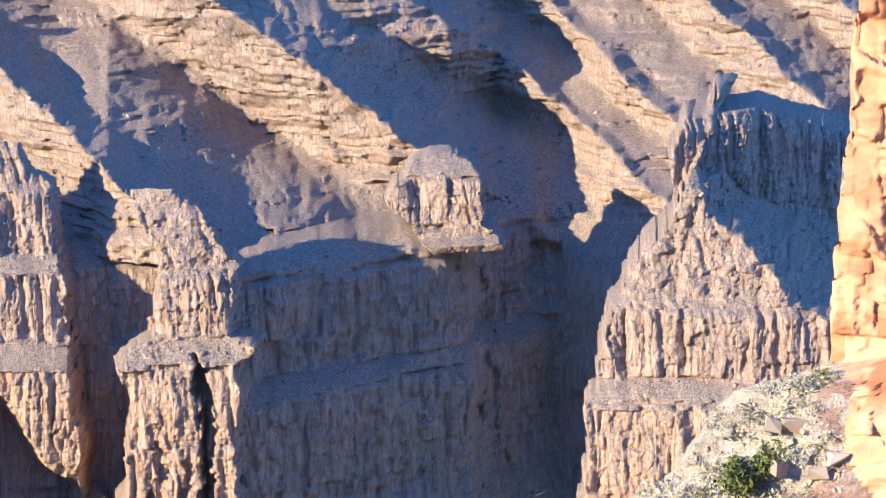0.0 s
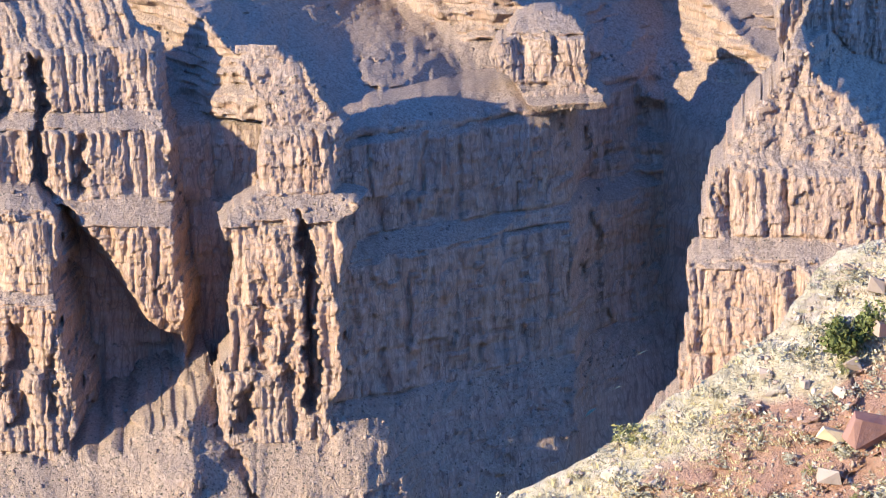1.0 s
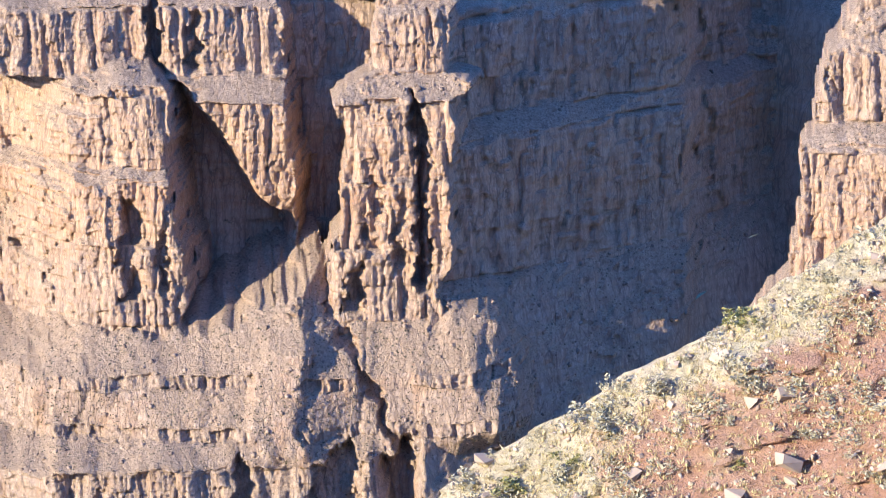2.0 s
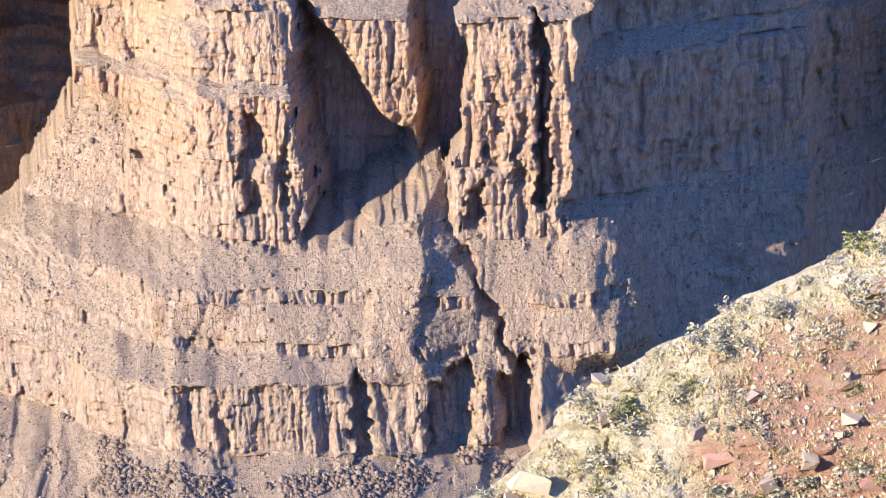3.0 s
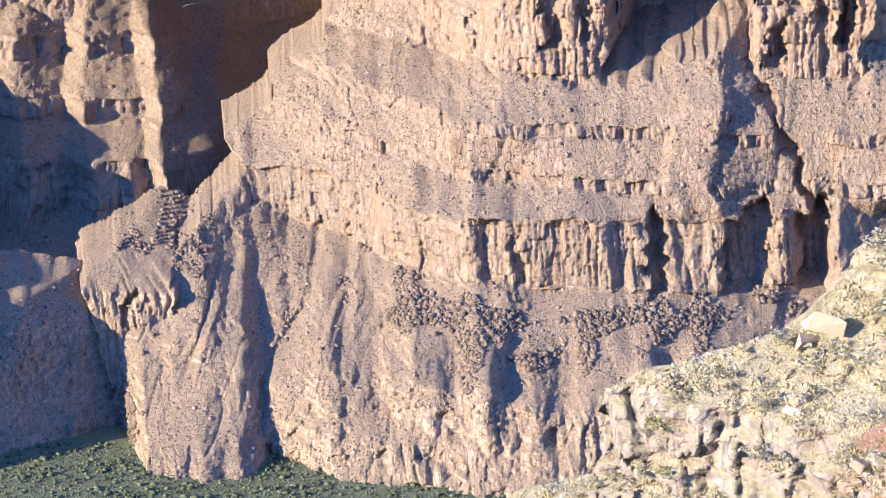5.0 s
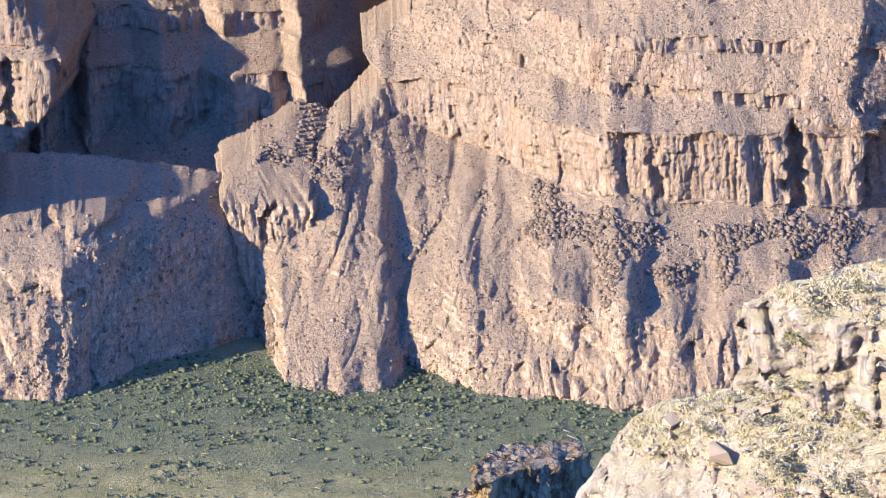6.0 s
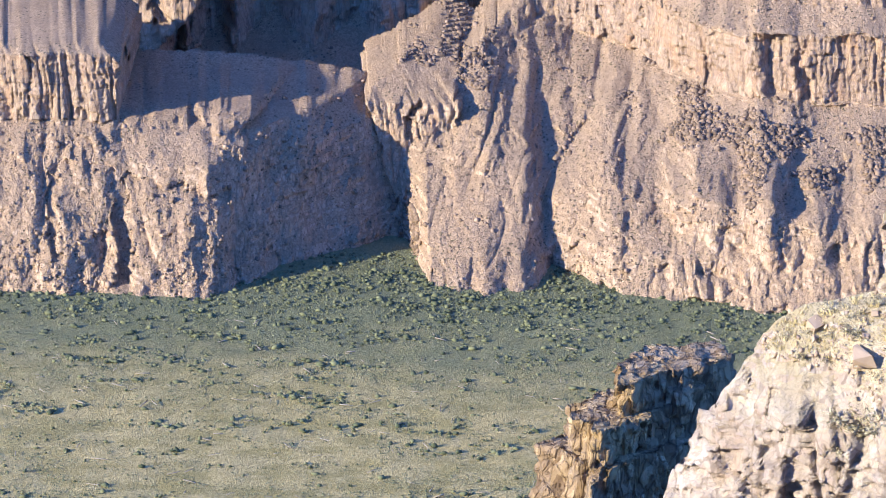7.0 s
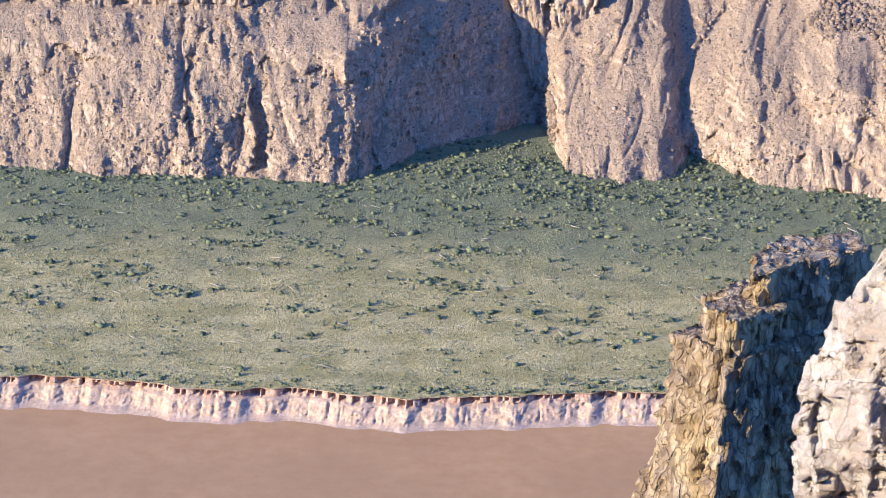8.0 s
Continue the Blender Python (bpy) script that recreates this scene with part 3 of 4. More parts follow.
def low_hill(x, z):
    y = lin(z, 0, 2024, 12, 2036, 50, 2064, 86, 2102, 94, 2116, 97, 2130, 100, 2800, 140, 2900)
    right = lin(z, 0, -404, 28, -402, 64, -404, 84, -396, 97, -392) + 6 * vnoise(z / 14, 0 * z, 84) + 3 * vnoise(z / 5, 0 * z, 85)
    lean = x - 0.12 * z + 5 * vnoise(z / 25, 0 * z, 88)
    y = y + side(x, -900, right + 2, 0, 0.8) + side(x, -900, right + 10, 0, 2.0) + 5 * cleft(lean / 38, z / 120, 36) + 4 * fbm(lean / 26, z / 40, 37, 3) + recess(x, z, -468, -456, 10, 14, 58) + recess(x, z, -420, -406, 9, 62, 100) + recess(x, z, -512, -502, 6, 30, 75) + 5 * fbm(x / 40, z / 40, 86, 2)
    return y, 0.33 + 0 * z


def low_rib(x, z):
    return lower_rib(x, z, -384, 52, 2062, 6, 3.4)


def low_ledge(x, z):
    y = lin(z, 0, 2108, 97, 2113, 134, 2117, 138, 2130, 141, 2800, 260, 2900)
    right = lin(z, 90, -450, 130, -446, 138, -456)
    return y + side(x, -900, right, 0, 8), 0.95 + 0 * z


def low_spur(x, z):
    y = loft(x, z, (12, (-420, 2060, -406, 2056, -368, 2086, -324, 2126, -290, 2152, -250, 2165)), (76, (-420, 2090, -406, 2086, -368, 2118, -324, 2162, -290, 2192, -250, 2215)), (88, (-420, 2106, -378, 2122, -345, 2158, -324, 2190, -250, 2300)))
    return y + 9 * (z - 89).clip(0) + 5 * fbm(x / 25, z / 25, 38, 3), 0.08 + 0 * z


def west_butte(x, z):
    crown = 8 * vnoise(x / 14, 0 * x, 84) + 5 * (blocks(x, 0 * z, 9, 50, 85) - 0.5)
    y = lin(z + crown * smooth(z, 150, 164), 0, 2210, 70, 2280, 82, 2292, 90, 2296, 142, 2302, 149, 2314, 166, 2320, 172, 2340, 180, 2800, 400, 3400)
    right = lin(z, 0, -446, 82, -440, 90, -436, 109, -414, 138, -407, 147, -406, 185, -429, 200, -436) + 4 * vnoise(z / 9, 0 * z, 82)
    return y + side(x, -900, right, 0, 5) + recess(x, z, -440, -430, 9, 98, 138) + 8 * cleft(x / 30, z / 200, 83), smooth(z, 80, 88) * (1 - smooth(z, 141, 145) * (1 - smooth(z, 148, 151))) * (1 - smooth(z, 164, 171))


def terraces(x, z):
    buttress = ((x + 9 * vnoise(z / 40, x / 50, 21) + 12 * vnoise(x / 45, 0 * z, 22)) / 43) % 1
    scallop = 24 * np.interp(buttress, (0, 0.7, 1), (0, 1, 0)) - 10 + 5 * vnoise(x / 24, z / 60, 23)
    y = lin(z, 0, 2320, 40, 2352, 62, 2374, 66, 2378, 110, 2388, 114, 2394, 128, 2420, 131, 2422, 142, 2426, 146, 2434, 160, 2462, 163, 2464, 178, 2468, 182, 2476, 200, 2506, 400, 2760)
    right = lin(z, 60, -226, 112, -230, 130, -236, 160, -246, 180, -262, 236, -290)
    y = y + scallop + side(x, -400, right, -0.35, 2.5)
    step = 0
    for a, b in ((62, 113), (129, 144), (161, 180)):
        step = step + smooth(z, a, a + 3) * (1 - smooth(z, b - 3, b))
    return y, step


# added wall at the far left, put there to cast shade into the side canyon
def rampart(x, z):
    y = lin(z, 0, 2440, 120, 2452, 126, 2456, 200, 2466, 208, 2480, 300, 2496, 600, 2560)
    return y + side(x, -900, -446, 0, 3), smooth(z, 120, 128) * (1 - smooth(z, 198, 203)) + 0.8 * smooth(z, 208, 214)


def back_wall(x, z):
    y = lin(z, 0, 2200, 120, 2410, 130, 2420, 210, 2435, 222, 2460, 330, 2475, 345, 2500, 470, 2520, 600, 2640)
    y = y + lin(x, -900, 40, -330, 60, -230, 150, -100, 300, 100, 400, 600, 500)
    return y, smooth(z, 122, 132)


BODIES = (
    (apron, 2230, "talus_spur", "terraced tan talus spur with thin cliff bands", "rock spur"),
    (butte_front, 2235, "rock_butte", "sunlit buff limestone butte with fluted cliffs", "rock butte"),
    (butte_rear, 2250, "rock_butte", "ochre stepped limestone butte behind a shaded alcove", "rock butte"),
    (pillar, 2235, "rock_pillar", "tall sunlit limestone pillar with a split face", "rock pillar"),
    (alcove_wall, 2300, "alcove_wall", "shaded limestone alcove wall between butte and pillar", "cliff"),
    (shaded_wall, 2320, "shaded_cliff", "long brown canyon cliff lying in deep shade", "cliff"),
    (upper_slope, 2430, "ridged_mountainside", "pale ridged mountainside with ledges and gullies", "mountainside"),
    (knob, 2360, "small_butte", "small buff dome-topped butte with banded cliffs", "rock butte"),
    (pyramid, 2080, "pyramid_butte", "pyramid-shaped sunlit butte of stepped orange rock", "rock butte"),
    (pyramid_back, 2110, "summit_cliff", "shaded summit cliff behind the pyramid butte", "cliff"),
    (rocky_nose, 2230, "rock_outcrop", "buff rock outcrop with a shaded hollow above the flat", "rock outcrop"),
    (low_hill, 2230, "rock_hill", "low rounded hill of pale broken rock beside the flat", "rock hill"),
    (low_rib, 2230, "rock_rib", "sharp half-shaded rubble rib beside the low hill", "rock rib"),
    (low_ledge, 2150, "rock_ledge", "fluted rock ledge on top of the low hill", "rock ledge"),
    (low_spur, 2230, "rock_spur", "small shaded rubble spur beside the low hill", "rock spur"),
    (west_butte, 2230, "west_butte", "tall butte at the mouth of the side canyon", "rock butte"),
    (terraces, 2230, "rock_terrace", "stepped grey-brown rock terraces in a side canyon", "rock terrace"),
    (rampart, 2340, "shade_rampart", "high rampart added to shade the side canyon", "cliff"),
    (back_wall, 2460, "side_canyon_wall", "distant side canyon wall lying in shade", "cliff"),
)


# heights at which one bed of a rock body ends and the next begins
BEDS = {"talus_spur": (100, 148, 172, 214), "rock_butte": (262, 305, 357, 408), "rock_pillar": (262, 305, 362, 408), "pyramid_butte": (270, 358, 408), "shaded_cliff": (232, 325),
        "rock_terrace": (64, 120, 150), "rock_spur": (55,), "rock_ledge": (116,), "west_butte": (145,), "summit_cliff": (480,), "ridged_mountainside": (404, 470), "rock_hill": (70,)}


def canyon_side(step, bodies, first, last, thick, cover=None):
    """One sheet of the far side. Fine where the overlook sees it, coarse elsewhere."""
    names = [b[2] for b in bodies]
    xs = np.arange(first, last, step)
    zs = np.arange(2, 600, step)
    x, z = np.meshgrid(xs, zs)
    xw = x + 2.5 * fbm(x / 30, z / 24, 1, 2) + 2.2 * (ashlar(x, z, 9, 6, 17) - 0.5) + 1.6 * (ashlar(x, z, 4, 2.5, 2) - 0.5)
    zw = z + 1.6 * fbm(x / 45, z / 60, 3, 2) + 0.8 * vnoise(x / 7, z / 25, 4)
    depth = np.full(x.shape, 1e9)
    which = np.zeros(x.shape, int)
    rough_depth = np.full(x.shape, 1e9)
    band = np.zeros(x.shape)
    cliff = np.zeros(x.shape)
    for k, (f, reach, *_) in enumerate(bodies):
        y, c = f(xw * reach / 2230, zw)
        near = y < depth
        depth = np.where(near, y, depth)
        plain_y, plain_c = f(x * reach / 2230, z)
        which = np.where(plain_y < rough_depth, k, which)
        band = np.where(plain_y < rough_depth, plain_c, band)
        rough_depth = np.minimum(rough_depth, plain_y)
        cliff = np.where(near, c, cliff)
    back = thick(x, z)
    solid = depth < back
    depth = np.minimum(depth, back)
    cliff = cliff.clip(0, 1)
    u = x + 0.35 * depth
    tier = np.searchsorted((150, 175, 214, 262, 304, 352, 406, 452), z + 2 * vnoise(u / 50, 0 * u, 16))
    v = u + 40 * LATTICE[tier & 511, 7] + 1.2 * vnoise(u / 6, z / 9, 29)
    flute = 4.5 * cleft(v / 34, z / 240, 6) + 4.6 * cleft(v / 14, z / 110, 8) + 2.4 * cleft(v / 6, z / 55, 10) + 1.5 * cleft(v / 2.6, z / 28, 11)
    flute = 0.9 * flute + 2.6 * facets(v, z, 11, 30, 18) + 1.5 * facets(v, z, 4.6, 13, 19) + 0.8 * facets(v, z, 2.2, 5.5, 28) + 0.5 * ashlar(u, z, 2.4, 1.6, 34) + 3.6
    lip = ((z + 2.5 * vnoise(u / 40, 0 * u, 32)) / 7.7) % 1
    beds = 0.8 * lip * (vnoise(u / 25, z / 12, 42) > -0.1) + 0.5 * (ashlar(u, z, 60, 4.0, 9) - 0.5) + 0.7 * (ashlar(u, z, 1.8, 1.5, 12) - 0.5)
    loose = 2.0 * fbm(u / 60, z / 60, 13, 2) + 0.9 * fbm((u + 0.3 * z) / 14, z / 90, 14, 3) + 0.15 * fbm(u / 3, z / 2.5, 15, 2) - 0.7 * (blocks(u, z, 1.8, 1.4, 22) - 0.88).clip(0) * 6 * (vnoise(u / 30, z / 20, 23) > 0.1)
    rocky = smooth(fbm((u - 0.4 * z) / 24, z / 13, 25, 3), 0.25, 0.6) * (1 - 0.85 * smooth(z, 138, 150) * (1 - smooth(z, 214, 226)) * (np.abs(x) < 250))
    loose = loose + 1.6 * cleft((u - 0.35 * z) / 19, z / 90, 39) + rocky * (3.0 * facets(u, z, 7.0, 5.0, 44) + 2.0 * facets(u, z, 3.0, 2.6, 45) - 1.0) + 0.6 * facets(u, z, 2.4, 1.9, 46)
    fan = smooth(-x, 95, 150) * (1 - smooth(-x, 262, 280)) * (1 - smooth(z, 84, 116))
    rill = x - 0.6 * z + 4 * vnoise(x / 20, z / 16, 47)
    loose = loose + fan * (5.0 * cleft(rill / 27, z / 160, 48) + 2.6 * cleft(rill / 11, z / 90, 49) + 1.2 * fbm(rill / 6, z / 24, 50, 2) + 2.2 * facets(rill, z, 8.0, 9.0, 51) * (vnoise(x / 18, z / 14, 52) > 0.05))
    crag = smooth(fbm(x / 26, z / 20, 40, 3), -0.5, 0.2)
    broken = 4.0 * fbm((x - 0.3 * z) / 36, z / 40, 24, 3) + 4.0 * cleft((x - 0.35 * z) / 27, z / 90, 30) + 2.4 * cleft((x + 0.2 * z) / 11, z / 30, 35) + 1.8 * fbm(x / 9, z / 7, 31, 3) + (0.3 + 0.8 * crag) * (2.4 * facets(x, z, 9.0, 9.0, 26) + 1.6 * facets(x, z, 4.0, 5.0, 27) + 1.0 * facets(x, z, 2.0, 2.4, 33)) + (1 - crag) * 1.0 * (ashlar(x, z, 1.8, 1.4, 34) - 0.5)
    half = (1 - np.abs(cliff - 0.45) / 0.3).clip(0, 1)
    gully = np.abs(x + lin(z, 0, 183, 20, 190, 46, 192, 80, 163, 112, 152, 140, 140) + 2 * vnoise(z / 12, 0 * z, 87))
    depth = depth + (4 * (1 - smooth(gully, 0.5, 4.0)) + 4 * (1 - smooth(gully, 3, 18))) * (1 - smooth(z, 100, 116))
    depth = depth + half * broken + (1 - half) * (cliff * (flute + beds - 6) + (1 - cliff) * loose)
    verts = np.stack([x * depth / 2230, depth, z], -1).reshape(-1, 3)
    index = np.arange(x.size).reshape(x.shape)
    seen = (z < lin(x, -700, 120, -640, 150, -505, 215, -305, 300, -200, 400, -50, 530, 20, 600)) & (z > lin(x, -60, -5, 75, 15, 200, 100, 450, 260, 600, 300))
    if cover is not None:
        seen = seen & ~cover(x, z)
    g = 6
    rows, cols = (x.shape[0] - 1) // g, (x.shape[1] - 1) // g
    block = seen[:rows * g:g, :cols * g:g] | seen[g:rows * g + 1:g, g:cols * g + 1:g]
    fine = np.kron(block, np.ones((g, g), bool))
    i = index[:rows * g + 1, :cols * g + 1]
    quads = np.stack([i[:-1, :-1], i[:-1, 1:], i[1:, 1:], i[1:, :-1]], -1)[fine]
    i = i[::g, ::g]
    far_quads = np.stack([i[:-1, :-1], i[:-1, 1:], i[1:, 1:], i[1:, :-1]], -1)[~block]
    quads = np.concatenate([quads, far_quads])
    quads = quads[solid.ravel()[quads].any(1)]
    owner = which.ravel()[quads[:, 0]]
    steep = band.ravel()[quads[:, 0]] > 0.5
    for k, (f, reach, name, label, category) in enumerate(bodies):
        mine = owner == k
        if not mine.any():
            continue
        thing = holder(name, label, category)
        low = verts[quads[:, 0], 2] < 32
        bed = np.searchsorted(BEDS.get(name, ()), verts[quads[:, 0], 2])
        parts = (("cliff", mine & steep), ("slope", mine & ~steep)) if name not in ("rock_rib", "rock_hill") else (("foot", mine & low), ("face", mine & ~low))
        for part_name, pick in parts:
            for k in range(bed.max() + 1):
                if (pick & (bed == k)).any():
                    submesh(part_name, verts, quads[pick & (bed == k)], ROCK, thing)
    open_ground = (seen & solid & (cliff < 0.45)).ravel()
    return verts[open_ground], np.array([names[k] for k in which.ravel()[open_ground]])


SUMMIT = [b for b in BODIES if b[0] in (pyramid, pyramid_back)]
KNOB = [b for b in BODIES if b[0] in (knob,)]
SPUR = [b for b in BODIES if b[0] in (apron, butte_front, butte_rear, pillar, rocky_nose)]
LOW = [b for b in BODIES if b[0] in (low_hill, low_rib, low_ledge, low_spur)]
BEHIND = [b for b in BODIES if b not in SUMMIT and b not in SPUR and b not in KNOB and b not in LOW]
SHEETS = [
    canyon_side(0.8, SPUR, -340, 330, lambda x, z: np.minimum(apron_face(x, z) + 75, 2480 - 130 * smooth(x, -90, -50) - 58 * smooth(x, 98, 106))),
    canyon_side(0.75, KNOB, 255, 370, lambda x, z: np.minimum(knob_face(z) + 34, 2440)),
    canyon_side(1.35, BEHIND, -700, 680, lambda x, z: 1e8 + 0 * x, lambda x, z: ((x > -240) & (x < 170) & (z < 185)) | ((x > -75) & (x < 14) & (z < 355)) | ((x > 385) & (z < 395))),
    canyon_side(0.8, LOW, -760, -250, lambda x, z: 2235 + 0 * x),
    canyon_side(0.85, SUMMIT, 290, 680, lambda x, z: np.maximum(pyramid_face(z), 2128) * (z > 380) + pyramid_face(z) * (z <= 380) + 8 + 37 * (1 - smooth(z, 470, 512)) + 0.8 * (x - 420).clip(0)),
]
LOOSE = np.concatenate([s[0] for s in SHEETS])
OWNER = np.concatenate([s[1] for s in SHEETS])


# ---- joined rubble and scrub ----
CUBE = np.array([(a, b, c) for a in (-1, 1) for b in (-1, 1) for c in (-1, 1)], float) * 0.5
CONE = np.array([(0.62, 0, -0.2), (0, 0.62, -0.2), (-0.62, 0, -0.2), (0, -0.62, -0.2), (0, 0, 0.62)])
CONE_TRIS = np.array([(0, 1, 4), (1, 2, 4), (2, 3, 4), (3, 0, 4)])
CUBE_QUADS = np.array([(0, 1, 3, 2), (4, 6, 7, 5), (0, 4, 5, 1), (2, 3, 7, 6), (0, 2, 6, 4), (1, 5, 7, 3)])
GOLD = (1 + 5 ** 0.5) / 2
ICO = np.array([(-1, GOLD, 0), (1, GOLD, 0), (-1, -GOLD, 0), (1, -GOLD, 0), (0, -1, GOLD), (0, 1, GOLD), (0, -1, -GOLD), (0, 1, -GOLD), (GOLD, 0, -1), (GOLD, 0, 1), (-GOLD, 0, -1), (-GOLD, 0, 1)]) / 1.9
ICO_TRIS = np.array([(0, 11, 5), (0, 5, 1), (0, 1, 7), (0, 7, 10), (0, 10, 11), (1, 5, 9), (5, 11, 4), (11, 10, 2), (10, 7, 6), (7, 1, 8),
                     (3, 9, 4), (3, 4, 2), (3, 2, 6), (3, 6, 8), (3, 8, 9), (4, 9, 5), (2, 4, 11), (6, 2, 10), (8, 6, 7), (9, 8, 1)])


def turns(n):
    """Random turns as n matrices."""
    q = RNG.normal(size=(n, 4))
    q /= np.linalg.norm(q, axis=1)[:, None]
    w, x, y, z = q.T
    return np.stack([1 - 2 * (y * y + z * z), 2 * (x * y - z * w), 2 * (x * z + y * w), 2 * (x * y + z * w), 1 - 2 * (x * x + z * z), 2 * (y * z - x * w),
                     2 * (x * z - y * w), 2 * (y * z + x * w), 1 - 2 * (x * x + y * y)], -1).reshape(n, 3, 3)


def strew(name, base, faces, places, sizes, shape, material, jitter, turned, label, category, parent=None):
    """Many small pieces joined into one object of kind stuff."""
    n = len(places)
    v = base[None] * (1 + jitter * RNG.uniform(-1, 1, (n, len(base), 3)))
    v = v * np.asarray(shape) * RNG.uniform(0.7, 1.3, (n, 1, 3))
    if turned is True:
        v = np.einsum("nij,nkj->nki", turns(n), v)
    if turned == "level":
        a = RNG.uniform(0, 3.2, n)
        c, s = np.cos(a)[:, None], np.sin(a)[:, None]
        v = np.stack([c * v[..., 0] - s * v[..., 1], s * v[..., 0] + c * v[..., 1], v[..., 2]], -1)
    v = v * sizes[:, None, None] + places[:, None, :]
    f = faces[None] + (np.arange(n) * len(base))[:, None, None]
    ob = new(name, raw_mesh(name, v.reshape(-1, 3), f.reshape(-1, faces.shape[1]), material))
    if parent is not None:
        ob.parent = parent
        return tagged(ob, label, kind="stuff")
    return tagged(ob, label, category, kind="stuff")


def pick_places(n, weight):
    return LOOSE[RNG.choice(len(LOOSE), n, p=weight / weight.sum())]


def far_rubble():
    x, y, z = LOOSE.T
    spur = (OWNER == "talus_spur") | (OWNER == "rock_outcrop")
    weight = 0.25 + 1.0 * (OWNER == "rock_hill") + 1.5 * (vnoise(x / 30, z / 18, 61) > 0.1) + 0.8 * (vnoise(x / 12, z / 9, 62) > 0.3)
    p = pick_places(14000, weight)
    s = 0.4 + 2.2 * RNG.random(len(p)) ** 7
    strew("boulder_field", CUBE, CUBE_QUADS, p, s, (1, 1, 0.8), BOULDER, 0.3, True, "scattered tan boulders on the far talus slopes", "boulders")
    patch = spur & (np.hypot((x + 62) / 62, (z - 80 + 0.12 * x) / 15) + 0.9 * vnoise(x / 14, z / 8, 63) < 0.75)
    patch = patch | (spur & (np.hypot((x - 70) / 90, (z - 90) / 9) + 0.9 * vnoise(x / 12, z / 6, 66) < 0.6))
    p = pick_places(7000, patch.astype(float))
    strew("boulder_field", CUBE, CUBE_QUADS, p, 0.6 + 2.6 * RNG.random(len(p)) ** 4, (1, 1, 0.8), DARK_BOULDER, 0.3, True, "dark rockfall of large boulders below the cliff band", "boulders")
    heap = spur & (x < -225) & (z > 84 + 14 * vnoise(x / 14, z / 14, 93)) & (z < 125)
    heap = heap | (spur & (x < -258) & (z < 34))
    p = pick_places(2600, heap * (0.1 + (vnoise(x / 6, z / 5, 94) > 0)))
    strew("boulder_field", CUBE, CUBE_QUADS, p, 0.7 + 2.4 * RNG.random(len(p)) ** 3, (1, 1, 0.8), DARK_BOULDER, 0.3, True, "grey boulders heaped round the rock outcrop", "boulders")
    p = pick_places(30000, 0.2 + 2.0 * (OWNER == "rock_hill") + 1.2 * spur + (vnoise(x / 24, z / 15, 73) > -0.1) + 1.5 * (vnoise(x / 8, z / 6, 74) > 0.4))
    strew("far_rubble", CONE, CONE_TRIS, p, 0.35 + 0.75 * RNG.random(len(p)) ** 2, (1.1, 1.1, 0.9), BOULDER, 0.35, True, "fine pale rubble over the far slopes", "rubble")
    p = pick_places(18000, 0.35 + 1.0 * spur + 2.0 * (spur & (x < -50) & (z > 140)) + (vnoise(x / 40, z / 25, 64) > 0))
    strew("far_scrub", CONE, CONE_TRIS, p, 0.45 + 0.75 * RNG.random(len(p)) ** 2, (1, 1, 0.8), SCRUB, 0.4, False, "dotted dark desert scrub on the far slopes", "scrub")


far_rubble()

# ---- valley floor ----
def bank_line(x):
    return 1733 + 0.17 * (x + 300).clip(0) + 6 * fbm(x / 50, 0 * x, 31, 3) + 2.0 * fbm(x / 9, 0 * x, 34, 2)


def valley():
    xs = np.concatenate([[-5000, -2000, -1000], np.arange(-700, 700, 4.0), [1000, 2000, 5000]])
    ys = np.concatenate([np.arange(0, 440, 4.0), [700, 1300, 3300]])
    x, d = np.meshgrid(xs, ys)
    y = bank_line(x) + d
    z = 12 + 0.5 * fbm(x / 14, y / 14, 30, 3) * (d > 0)
    ob = submesh("ground", np.stack([x, y, z], -1).reshape(-1, 3), grid_quads(*x.shape), MEADOW)
    tagged(ob, "flat valley floor under green scrub", "ground", kind="structure")
    xs = np.arange(-520, 260, 0.55)
    zs = np.linspace(-0.5, 12.3, 44)
    x, z = np.meshgrid(xs, zs)
    slump = smooth(vnoise(x / 21, 0 * x, 44), -0.2, 0.5)
    fans = 3.5 * slump * np.abs(vnoise(x / 13, z / 40, 35)) + 1.2 * crease(x / 6, z / 14, 36, 2) + 0.9 * ashlar(x, z, 4.5, 1.5, 38) + 0.6 * blocks(x, z, 1.8, 1.2, 40) + 0.5 * fbm(x / 4, z / 2, 37, 3)
    lip = 8.6 + 1.6 * vnoise(x / 15, 0 * x, 33) + 1.0 * (blocks(x, 0 * z, 4, 9, 39) - 0.5)
    void = (blocks(x, 0 * z, 1.5, 99, 41) > 0.42) * (vnoise(x / 26, 0 * x, 42) > -0.75)
    upper = smooth(z, lip - 0.3, lip + 0.3) * (1 - smooth(z, 11.2, 11.5))
    y = bank_line(x) - lin(z, -0.5, 17, 0.5, 13, 7.5, 4.5, 8.5, 2.0, 12.3, 0) + fans * smooth(z, 0.2, 2) * (1 - upper) * (z < 11.8) + upper * (1.0 + 3.6 * void + 0.5 * blocks(x, z, 1.5, 1.3, 43))
    ob = submesh("silt_bank", np.stack([x, y, z], -1).reshape(-1, 3), grid_quads(*x.shape), SILT)
    tagged(ob, "crumbling pale silt bank along the river", "river bank", kind="structure")
    v = np.array([(-5000, 1200, 0), (5000, 1200, 0), (5000, 2000, 0), (-5000, 2000, 0)])
    tagged(submesh("water", v, np.array([[0, 1, 2, 3]]), WATER), "smooth silty brown river water", "river", kind="structure")


valley()


